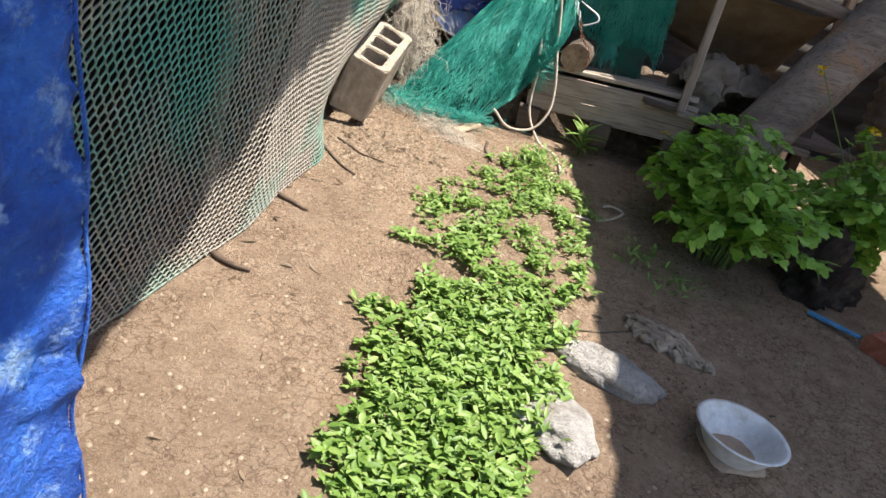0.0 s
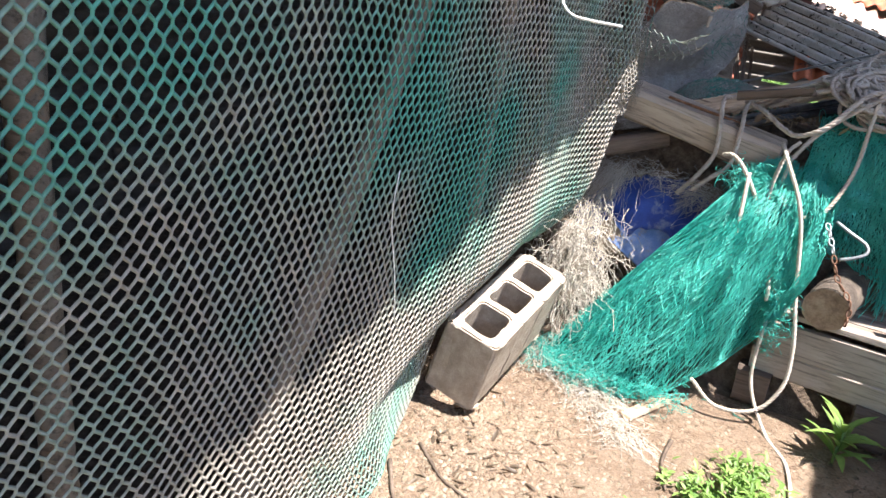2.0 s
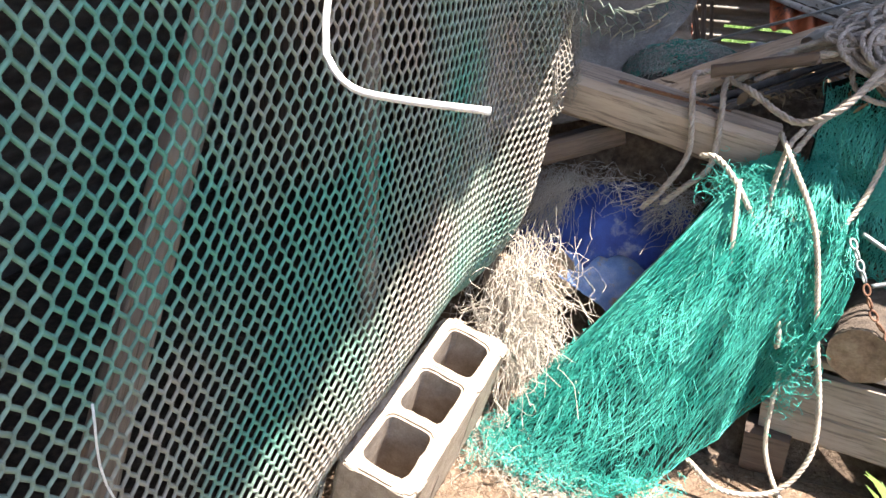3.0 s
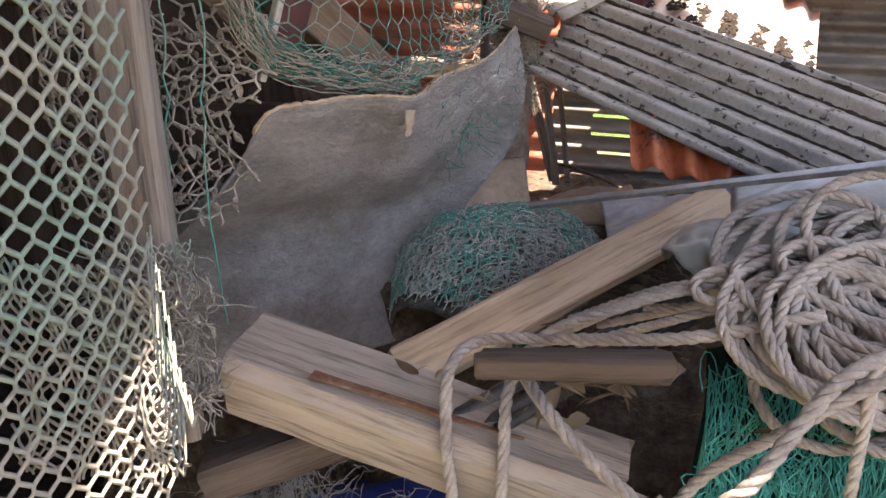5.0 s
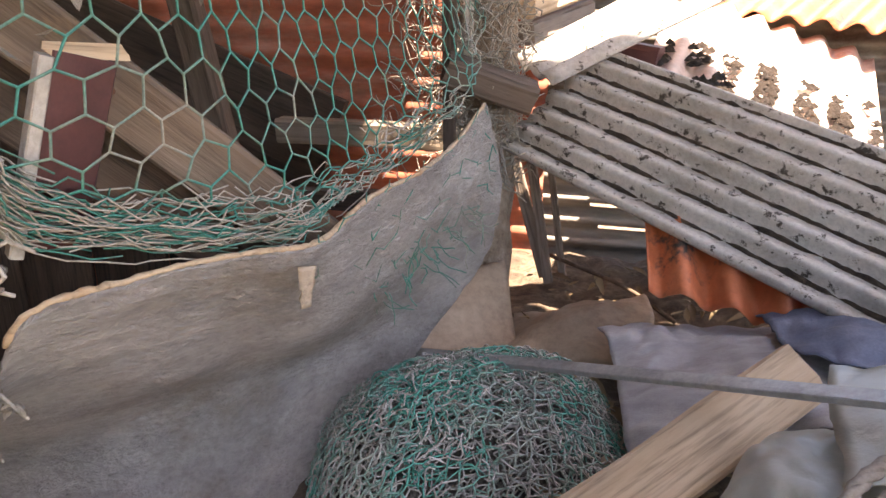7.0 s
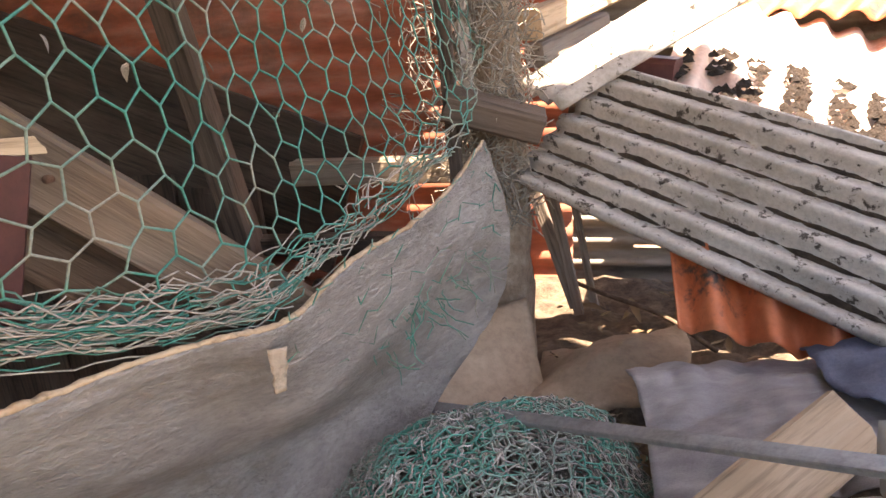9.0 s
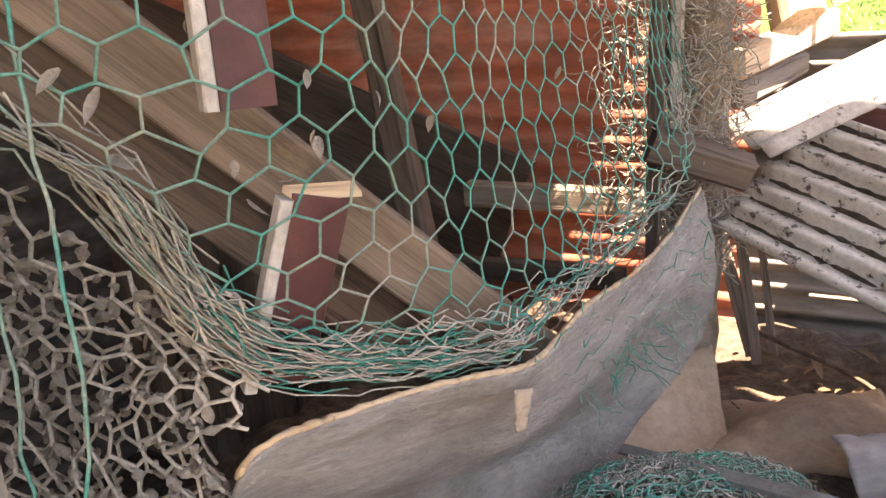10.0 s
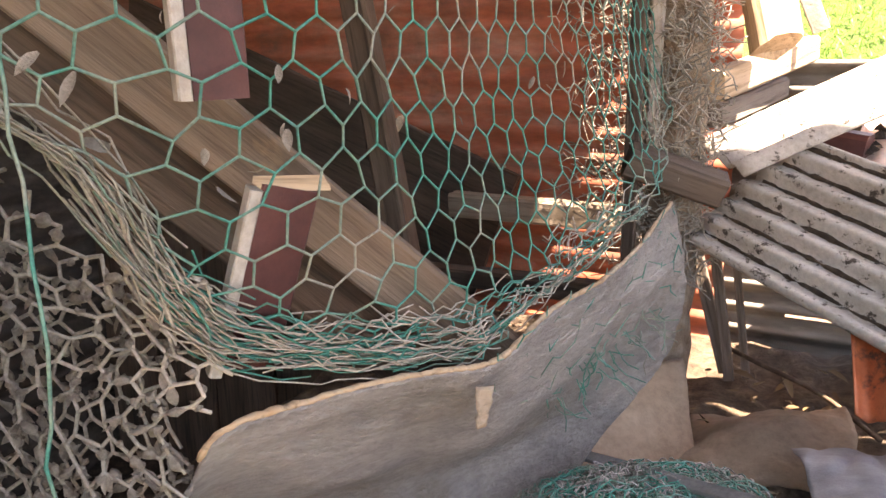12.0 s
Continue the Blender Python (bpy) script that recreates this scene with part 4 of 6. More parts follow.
def pallet():
    ob = thing("pallet", "worn wooden pallet with broken deck boards", "pallet", (0.9, 2.95, 0.1))
    a, d = V((0.56, 3.03, 0.0)), V((0.66, -0.21, 0.05))
    back = V((0.1, 0.33, 0.0))
    for z, w, th in ((0.265, 0.09, 0.022), (0.185, 0.07, 0.022)):
        plank("front_board", a + V((0, 0, z)), a + d + V((0, 0, z)), th, w, BEAMWOOD, up=(0, 0, 1), parent=ob, wear=0.004)
    for k in range(4):
        p = a + V((0, 0, 0.335)) + back * (0.1 + 0.28 * k)
        plank("deck_board", p, p + d * 0.98, 0.085, 0.018, BEAMWOOD, parent=ob, wear=0.003)
    for u in (0.03, 0.48, 0.93):
        p = a + d * u + V((0, 0.01, 0.1))
        plank("block", p - V((0.04, 0, 0)), p + V((0.05, -0.01, 0.004)), 0.08, 0.11, DARKWOOD, parent=ob)
        plank("runner", p + V((0, 0, -0.05)), p + back + V((0, 0, -0.05)), 0.08, 0.03, DARKWOOD, parent=ob)


pallet()
log_thing = tagged(part("cut_log", log_mesh("cut_log", (0.688, 2.93, 0.405), (0.78, 3.32, 0.43), 0.058, 0.06, BARK, ENDWOOD, 24, 0.1)), "short cut log with a cracked end resting on the pallet", "log")

frame_thing = thing("wooden_frame", "weathered wooden rack with a leaning slat and canvas underneath", "rack", (1.3, 2.9, 0.3))
plank("slat", (1.14, 2.79, 0.33), (1.165, 2.9, 0.90), 0.035, 0.02, PALEWOOD, up=(0, -1, 0.1), parent=frame_thing)
plank("top_bar", (1.02, 2.93, 0.905), (1.72, 2.96, 0.84), 0.035, 0.05, GREYWOOD, up=(0, 0, 1), parent=frame_thing)
plank("low_bar", (1.0, 2.92, 0.33), (1.2, 2.78, 0.325), 0.05, 0.03, GREYWOOD, parent=frame_thing)
plank("low_bar", (1.13, 2.8, 0.325), (1.7, 2.8, 0.3), 0.05, 0.03, GREYWOOD, parent=frame_thing)
plank("back_post", (1.05, 3.42, 0.0), (1.05, 3.42, 0.95), 0.05, 0.05, DARKWOOD, up=(0, 1, 0), parent=frame_thing)
plank("back_post", (1.75, 3.0, 0.0), (1.75, 3.0, 0.9), 0.05, 0.05, DARKWOOD, up=(0, 1, 0), parent=frame_thing)
plank("shelf", (1.0, 3.1, 0.33), (1.9, 3.1, 0.33), 0.6, 0.02, DARKWOOD, parent=frame_thing)
part("canvas", shell("canvas", lambda u, v: (1.08 + 0.6 * u, 2.965 + 0.45 * v, 0.9 - 0.06 * u - 0.3 * v ** 1.4 - 0.05 * math.sin(3 * u) + 0.02 * nz((u * 3, v * 3, 2))), 20, 14, 0.003, BROWNTARP), frame_thing, "brown canvas sheet hanging below the bar")


def crumpled(name, fn, nu, nv, mat, amp=0.012, scale=12, thick=0.002, seed=0.0):
    def g(u, v):
        p = V(fn(u, v))
        q = p * scale + V((seed, seed, seed))
        fine = 0.35 * (abs(nz(q * 2.9 + V((3, 1, 0)))) - 0.25) + 0.12 * nz(q * 7)
        return p + V((nz(q), nz(q + V((5, 0, 0))), nz(q + V((0, 7, 0))) + fine)) * amp + V((0, 0, 1)) * amp * 0.6 * (abs(nz(q * 2.3)) - 0.3)

    return shell(name, g, nu, nv, thick, mat)


def dome(c, rx, ry, h, turn=0.0):
    ct, st = math.cos(radians(turn)), math.sin(radians(turn))

    def fn(u, v):
        a, b = 2 * u - 1, 2 * v - 1
        x, y = rx * a * math.sqrt(1 - b * b / 2), ry * b * math.sqrt(1 - a * a / 2)
        k = max(0, 1 - (a * a + b * b) * 0.62)
        return (c[0] + x * ct - y * st, c[1] + x * st + y * ct, c[2] + h * k ** 0.7)

    return fn


tagged(part("sack", crumpled("sack", dome((1.37, 3.05, 0.345), 0.25, 0.19, 0.2, 10), 90, 76, SACKMAT, 0.06, 11)), "crumpled dusty grey-brown sack on the rack's shelf", "sack")
tagged(part("blue_sheeting", crumpled("blue_sheeting", dome((0.17, 3.24, 0.30), 0.25, 0.16, 0.29, 12), 50, 40, BLUECLOTH, 0.024, 8, seed=3)), "crumpled dark blue plastic sheeting stuffed under the beam", "sheeting")
tagged(part("sheet_corner", crumpled("sheet_corner", lambda u, v: (0.07 + 0.2 * u, 3.1 - 0.05 * v + 0.04 * u, 0.45 - 0.17 * v * (0.3 + 0.7 * u)), 24, 20, FADEDBLUE, 0.012, 16, seed=6)), "faded corner of blue sheeting hanging to the soil", "sheeting")
tagged(part("loose_stone", rock_mesh("loose_stone", (0.03, 0.022, 0.055), CARD, 5, 0.4, 4), None, "", pose(0.075, 3.07, 0.40, 0, -20, 0)), "small tan stone wedged under the blue sheeting", "stone")
stub = tagged(part("broken_stake", log_mesh("broken_stake", (-0.055, 2.99, 0.1), (-0.065, 3.02, 0.43), 0.026, 0.032, PALEWOOD, ENDWOOD, 12, 0.2)), "short broken wooden stake with a split end", "stake")


# ---------------------------------------------------------------- fishing nets and twine
def strands(name, lines, r, mat):
    """Many thin curved threads, each a list of points, in one mesh."""
    a, b = [], []
    for line in lines:
        a += line[:-1]
        b += line[1:]
    return segments(name, [tuple(p) for p in a], [tuple(p) for p in b], r, mat, 3)


def bez(p0, p1, p2, n):
    return [p0 * (1 - t) ** 2 + p1 * 2 * t * (1 - t) + p2 * t * t for t in (i / n for i in range(n + 1))]


def rnd(s):
    return V((R.gauss(0, s), R.gauss(0, s), R.gauss(0, s)))


def wander(p, d, n, loose):
    """A slack thread from p along d."""
    out, q, w = [p], p.copy(), V((0, 0, 0))
    for i in range(n):
        w = w * 0.6 + rnd(loose)
        q = q + d / n + w
        out.append(q.copy())
    return out


def along(path, u):
    """The point at 0..1 of a path; values past an end turn back."""
    u = abs(u)
    k = (2 - u if u > 1 else u) * (len(path) - 1)
    i = max(0, min(len(path) - 2, int(k)))
    return path[i].lerp(path[i + 1], k - i)


def teal_pile():
    """A fishing net thrown over the heap: threads fan from its knot down to the soil."""
    base = thing("teal_fishing_net", "bright teal fishing net heaped over the junk onto the soil", "fishing net", (0.35, 2.95, 0.1))
    foot = smooth_path([(0.62, 2.98, 0.42), (0.56, 2.95, 0.3), (0.47, 2.93, 0.17), (0.33, 2.81, 0.085), (0.19, 2.75, 0.075), (0.06, 2.79, 0.08), (0.03, 2.88, 0.12), (0.12, 2.97, 0.23)], 0.02)
    top = smooth_path([(0.64, 3.06, 0.66), (0.56, 3.09, 0.73), (0.47, 3.09, 0.735), (0.41, 3.07, 0.70)], 0.02)

    def sheet(u, v, out=0.0):
        f, t = along(foot, u), along(top, u)
        mid = f.lerp(t, 0.55) + V((0.02, -0.05, 0.03 + 0.05 * math.sin(math.pi * u)))
        p = t * (1 - v) ** 2 + mid * 2 * v * (1 - v) + f * v * v
        fold = 0.05 * nz((u * 5, v * 1.8, 2)) + 0.07 * (0.3 - abs(nz((u * 9 + 1.5 * v, v * 1.6, 5)))) * min(1, v * 4 + 0.3)
        return p + V((0.2, -0.8, 0.5)) * (fold + out)

    # Dark sheet under the threads; its colour is the shade in the gaps.
    part("net_backing", shell("net_backing", lambda u, v: sheet(u, v, -0.022), 60, 24, 0.004, TEALSHADE), base)
    lines = []
    for k in range(330):
        u, v0, v1 = R.random(), R.uniform(-0.02, 0.4), R.uniform(0.6, 1.04)
        if k % 4 == 0:
            u = R.uniform(0.5, 1.0)
        du, ph, am, out = R.gauss(0, 0.11), R.uniform(0, 6), R.uniform(0.006, 0.024), 0.003 + 0.014 * R.random() ** 2
        n = 30
        for side in (-1, 1):
            line = []
            for i in range(n + 1):
                t = i / n
                v = v0 + (v1 - v0) * t
                w = u + du * t + side * am * (0.35 + 0.65 * v) * abs(math.sin(t * 19 * (v1 - v0) + ph)) + 0.035 * nz((t * 3.5, k * 1.7, 0)) + 0.006 * nz((t * 13, k, 4))
                line.append(sheet(w, min(1.03, max(0, v)), out + 0.003 * side))
            lines.append(line)
    part("net_threads", strands("net_threads", lines, 0.0009, TEALNET), base)
    for layer in range(5):
        a, b = hex_edges(0.022 + 0.003 * layer, 0.062 - 0.004 * layer, 46, 20, 0.12)

        def laid(q, k=layer):
            u = q[0] + 0.06 * nz((q[0] * 4, q[1] * 4, k * 3)) + 0.007 * nz((q[0] * 22, q[1] * 16, k + 9))
            v = q[1] + 0.05 * nz((q[0] * 5, q[1] * 5, k * 3 + 7)) + 0.008 * nz((q[0] * 20, q[1] * 20, k + 4))
            return sheet(u, min(1.03, max(0, v)), 0.004 + 0.005 * k + 0.012 * nz((q[0] * 14, q[1] * 9, k)))

        pairs = [(laid(p), laid(q)) for p, q in zip(a, b) if nz((p[0] * 6, p[1] * 5, layer * 2)) > -0.22]
        part("net_layer", segments("net_layer", [p for p, _ in pairs], [q for _, q in pairs], 0.0008, TEALNET, 3), base, "knotted diamond mesh")
    fuzz = []
    for k in range(500):
        u, v = (R.uniform(0.5, 1.0), R.uniform(0.8, 1.0)) if k % 3 else (R.random(), R.uniform(0, 0.12))
        c = sheet(u, v, R.uniform(0, 0.022))
        a, s = R.uniform(0, 6.283), R.uniform(0.006, 0.018)
        e1, e2 = rnd(1).normalized(), rnd(1).normalized()
        fuzz.append([c + (e1 * math.cos(a + i * 0.6) + e2 * math.sin(a + i * 0.6)) * s * (0.7 + 0.06 * i) for i in range(8)])
    for c0, sx, sy, sz, n in (((0.42, 3.02, 0.68), 0.035, 0.018, 0.022, 260), ((0.58, 2.95, 0.34), 0.02, 0.012, 0.05, 200), ((0.08, 2.82, 0.09), 0.06, 0.04, 0.014, 700), ((0.25, 2.78, 0.09), 0.09, 0.03, 0.012, 420)):
        for k in range(n):
            c = V(c0) + V((R.gauss(0, sx), R.gauss(0, sy), R.gauss(0, sz)))
            c.z = max(c.z, height(c.x, c.y) + 0.004)
            a, s = R.uniform(0, 6.283), R.uniform(0.006, 0.022)
            e1, e2 = rnd(1).normalized(), rnd(1).normalized()
            line = [c + (e1 * math.cos(a + i * 0.5) + e2 * math.sin(a + i * 0.5)) * s * (0.6 + 0.1 * i) for i in range(9)]
            fuzz.append([V((q.x, q.y, max(q.z, height(q.x, q.y) + 0.002))) for q in line])
    part("net_fuzz", strands("net_fuzz", fuzz, 0.0007, TEALNET), base)


teal_pile()


def teal_drape():
    base = thing("draped_fishing_net", "dark teal fishing net hanging in folds over the rack", "fishing net", (0.8, 3.15, 0.35))

    def sheet(u, v, out=0.0):
        x = 0.55 + 0.48 * u + 0.04 * v * (u - 0.4)
        bottom = 0.60 - 0.06 * math.sin(u * 5) - 0.2 * u * u + 0.03 * nz((u * 9, 0, 1))
        edge = 0.87 + 0.09 * min(1, u / 0.35)
        z = edge - (edge - bottom) * v
        y = 3.16 - 0.06 * math.sin(v * 2.4) + 0.03 * nz((u * 6, v, 3)) + 0.02 * nz((u * 11, v * 6, 8)) + 0.05 * max(0, 0.12 - v) * 8
        return V((x, y - out, z + (0.03 * nz((u * 5, v * 5, 1)))))

    # Backing coloured as the shade seen through the hanging mesh.
    part("net_backing", shell("net_backing", lambda u, v: sheet(u, v, -0.03), 50, 24, 0.004, TEALSHADE), base)
    lines = []
    for k in range(300):
        u, v0, v1, ph, am, out = R.random(), R.uniform(0, 0.5), R.uniform(0.5, 1.08), R.uniform(0, 6), R.uniform(0.006, 0.022), R.uniform(0.002, 0.018)
        for side in (-1, 1):
            lines.append([sheet(min(1.02, max(0, u + side * am * abs(math.sin(i * 0.62 + ph)) + 0.07 * nz((i * 0.16, k, 1)))), v0 + (v1 - v0) * i / 22, out + 0.003 * side) for i in range(23)])
    for k in range(260):
        c = sheet(R.random(), R.uniform(0, 1.06), R.uniform(0, 0.025))
        a, s = R.uniform(0, 6.283), R.uniform(0.01, 0.045)
        e1, e2 = rnd(1).normalized(), rnd(1).normalized()
        lines.append([c + (e1 * math.cos(a + i * 0.6) + e2 * math.sin(a + i * 0.6)) * s * (0.7 + 0.06 * i) for i in range(7)])
    part("net_threads", strands("net_threads", lines, 0.0008, TEALNET), base)
    for layer in range(4):
        a, b = hex_edges(0.026, 0.055, 39, 20, 0.12)

        def laid(q, k=layer):
            u = q[0] + 0.08 * nz((q[0] * 4, q[1] * 4, k * 3)) + 0.007 * nz((q[0] * 22, q[1] * 16, k + 9))
            v = q[1] + 0.06 * nz((q[0] * 5, q[1] * 5, k * 3 + 7)) + 0.008 * nz((q[0] * 20, q[1] * 20, k + 4))
            return sheet(min(1.02, max(0, u)), min(1.06, max(0, v)), 0.004 + 0.005 * k + 0.014 * nz((q[0] * 14, q[1] * 9, k)))

        pairs = [(laid(p), laid(q)) for p, q in zip(a, b)]
        part("net_layer", segments("net_layer", [p for p, _ in pairs], [q for _, q in pairs], 0.0008, TEALNET, 3), base, "knotted diamond mesh")
    for k, (x, z) in enumerate(((0.82, 0.42), (0.9, 0.36), (0.96, 0.33))):
        tail = [bez(V((x + R.gauss(0, 0.02), 3.14 + R.gauss(0, 0.015), 0.6)), V((x + 0.02 + R.gauss(0, 0.03), 3.12, 0.5)), V((x + R.gauss(0.02, 0.03), 3.1 + R.gauss(0, 0.02), z + R.gauss(0, 0.03))), 8) for _ in range(110)]
        part("net_tail", strands("net_tail", tail, 0.001, DARKNET if k else TEALNET), base)


teal_drape()


def twine_mats():
    grey, beige = [], []
    for k in range(620):
        p = V((R.choice((R.gauss(0.02, 0.035), R.gauss(0.03, 0.03), R.gauss(0.3, 0.03), R.uniform(0.0, 0.34))), 3.15 + R.uniform(-0.04, 0.1), 0))
        p.z = 0.62 - 0.25 * abs(p.x - 0.16) + R.uniform(-0.03, 0.03)
        d = V((R.gauss(-0.02, 0.04), R.gauss(-0.03, 0.02), -R.uniform(0.0, 0.2 if p.x < 0.09 else 0.06)))
        grey.append(wander(p, d, 9, 0.0035))
    tagged(part("grey_twine_mat", strands("grey_twine_mat", grey, 0.0006, GREYTWINE)), "matted grey net twine over the blue sheeting", "twine", kind="stuff")
    for k in range(620):
        t = R.random()
        p = V((R.gauss(0.0, 0.04), 3.04 + R.uniform(-0.03, 0.04), 0.5 + R.gauss(0, 0.03)))
        q = V((R.gauss(-0.01 + 0.08 * t, 0.05), 2.98 - 0.16 * t * R.random(), 0.09 + R.uniform(0, 0.07)))
        s, e = p.lerp(q, R.uniform(0, 0.7)), p.lerp(q, R.uniform(0.3, 1))
        beige.append(wander(s + V((0, -0.03, 0)), e - s, 12, R.choice((0.004, 0.008, 0.011))))
    for k in range(900):
        u = R.random()
        c = V((-0.05 + 0.36 * u, 2.86 - 0.3 * u * u, 0)) + V((R.gauss(0, 0.035), R.gauss(0, 0.035), 0))
        c.z = height(c.x, c.y) + R.uniform(0.003, 0.014)
        line = wander(c, V((R.gauss(0.02, 0.04), R.gauss(-0.03, 0.03), 0)), 7, 0.004)
        beige.append([V((q.x, q.y, max(q.z, height(q.x, q.y) + 0.001))) for q in line])
    tagged(part("beige_twine_mat", strands("beige_twine_mat", beige, 0.0007, BEIGETWINE)), "tangled pale beige twine spilling onto the soil", "twine", kind="stuff")


twine_mats()


# ---------------------------------------------------------------- ropes
def rope(name, paths, r, mat, label, group="ropes on the heap"):
    tagged(part(name, rope_mesh(name, paths, r, mat)), label, "rope", group)


def coil():
    pts = []
    e1, e2, up = V((1, 0.12, 0.02)), V((-0.1, 0.8, 0.5)), V((0.05, -0.5, 0.85))
    for k in range(520):
        a = k * 0.58
        loop = k * 0.58 / 6.283
        c = V((0.69, 3.2, 0.935)) + e1 * 0.11 * nz((loop * 0.9, 0.3, 1)) + e2 * 0.13 * nz((0.3, loop * 0.8, 3))
        r = 0.075 + 0.04 * nz((loop * 0.7, 5, 0)) + 0.012 * nz((k * 0.4, 1, 1))
        lift = 0.06 * (k / 520) + 0.03 * nz((k * 0.21, 7, 2))
        pts.append(c + e1 * r * 1.1 * math.cos(a) + e2 * r * math.sin(a) + up * lift)
    rope("rope_coil", [pts], 0.0058, ROPEMAT, "thick weathered grey rope lying in a loose coil")


coil()
rope("rope", [[(0.63, 3.13, 0.975), (0.52, 3.13, 0.935), (0.4, 3.16, 0.9), (0.31, 3.18, 0.875), (0.288, 3.12, 0.868), (0.296, 3.078, 0.81), (0.305, 3.07, 0.72), (0.27, 3.07, 0.64), (0.23, 3.09, 0.58)]], 0.0068, ROPEMAT, "weathered rope wrapped round the split beam")
rope("rope", [[(0.56, 3.2, 0.98), (0.46, 3.2, 0.93), (0.38, 3.2, 0.885), (0.352, 3.12, 0.862), (0.355, 3.078, 0.8), (0.352, 3.066, 0.7), (0.31, 3.06, 0.65), (0.27, 3.08, 0.6)]], 0.0068, ROPEMAT, "weathered rope wrapped round the split beam")
rope("rope", [[(0.345, 3.16, 0.872), (0.4, 3.075, 0.86), (0.455, 3.04, 0.83), (0.5, 3.02, 0.82), (0.56, 3.0, 0.86), (0.63, 3.05, 0.95), (0.7, 3.1, 0.97)]], 0.0072, ROPEMAT, "weathered rope hanging over the beam's end")
rope("rope", [[(0.33, 3.02, 0.73), (0.36, 3.0, 0.735), (0.4, 2.99, 0.70), (0.45, 2.98, 0.63), (0.5, 2.97, 0.55), (0.54, 2.95, 0.42), (0.545, 2.95, 0.38)]], 0.0058, PALEROPE, "pale rope hanging over the teal net")
rope("rope", [[(0.41, 2.99, 0.70), (0.413, 2.965, 0.66), (0.42, 2.94, 0.58), (0.43, 2.92, 0.48), (0.44, 2.91, 0.41)]], 0.0056, PALEROPE, "pale rope hanging over the teal net")
rope("rope", [[(0.51, 3.06, 0.80), (0.485, 3.02, 0.765), (0.472, 2.995, 0.66), (0.49, 2.98, 0.58), (0.53, 2.97, 0.52), (0.55, 2.96, 0.43), (0.6, 2.95, 0.355)]], 0.0058, PALEROPE, "pale rope hanging over the teal net")
rope("rope", [[(0.47, 3.05, 0.79), (0.495, 2.985, 0.75), (0.545, 2.96, 0.665), (0.575, 2.95, 0.58), (0.61, 2.945, 0.42), (0.645, 2.93, 0.28), (0.65, 2.91, 0.17), (0.6, 2.89, 0.085), (0.5, 2.87, 0.07), (0.42, 2.86, 0.13)]], 0.0058, PALEROPE, "pale rope hanging from the knot down to the soil")
rope("rope", [[(0.5, 3.06, 0.75), (0.5, 3.02, 0.66), (0.55, 3.0, 0.62), (0.61, 3.0, 0.635), (0.655, 3.04, 0.75), (0.66, 3.06, 0.9), (0.67, 3.08, 0.965), (0.75, 3.14, 0.99)]], 0.0058, PALEROPE, "pale rope looped below the knot")
rope("rope", [[(0.49, 3.05, 0.73), (0.54, 3.07, 0.82), (0.6, 3.06, 0.89), (0.68, 3.07, 0.955), (0.78, 3.1, 0.985), (0.9, 3.12, 0.99), (1.0, 3.15, 0.98)]], 0.0064, ROPEMAT, "weathered rope running over the draped net")
G0 = [(0.56, 2.945, 0.33), (0.572, 2.93, 0.15), (0.64, 2.86, 0), (0.7, 2.72, 0), (0.705, 2.5, 0), (0.645, 2.36, 0), (0.64, 2.17, 0), (0.72, 2.11, 0), (0.83, 2.14, 0), (0.915, 2.24, 0), (0.88, 2.28, 0), (0.845, 2.26, 0)]
rope("rope", [[(x, y, z if z else height(x, y) + 0.006) for x, y, z in G0]], 0.0052, PALEROPE, "pale rope trailing over the soil with a curled end", "ropes in the yard")
for dx, dy in ((0.0, 0.0), (0.02, 0.03), (0.035, 0.055), (0.05, -0.02), (0.07, 0.02), (0.1, 0.08), (0.12, 0.04)):
    rope("rope", [[(0.36 + dx, 3.24 + dy, 0.845 + dx * 0.4), (0.46 + dx, 3.2 + dy, 0.93), (0.54 + dx, 3.2 + dy * 0.6, 0.965), (0.62 + dx, 3.28 + dy, 0.985), (0.72 + dx, 3.24 + dy, 0.99)]], 0.0054, ROPEMAT, "weathered rope lying across the heap")


def hook_and_chain():
    v, f = tube(smooth_path([(0.655, 3.03, 0.62), (0.69, 3.01, 0.605), (0.735, 3.0, 0.585), (0.742, 2.99, 0.565), (0.72, 2.985, 0.548), (0.685, 2.985, 0.532)], 0.006), 0.0048, 8)
    ob = part("steel_hook", mesh_of("steel_hook", v, f, GALV))
    tagged(ob, "bent galvanised steel handle above the cut log", "hook")
    base = thing("chain", "short rusty iron chain hanging over the cut log", "chain", (0.69, 2.93, 0.45))
    pts = smooth_path([(0.635, 2.985, 0.61), (0.66, 2.95, 0.56), (0.69, 2.93, 0.495), (0.735, 2.915, 0.44), (0.74, 2.905, 0.37)], 0.021)
    for k, p in enumerate(pts[:-1]):
        ring = [V((0.011 * math.cos(a), 0.006 * math.sin(a), 0)) for a in (i * math.pi / 6 for i in range(13))]
        v, f = tube(ring, 0.0024, 6, caps=False)
        part("link", mesh_of("link", v, f, GALV if k < 4 else RUSTY), base, "", frame_on(p, pts[k + 1], (0.3, -1, 0.2), 90 * (k % 2)))


hook_and_chain()


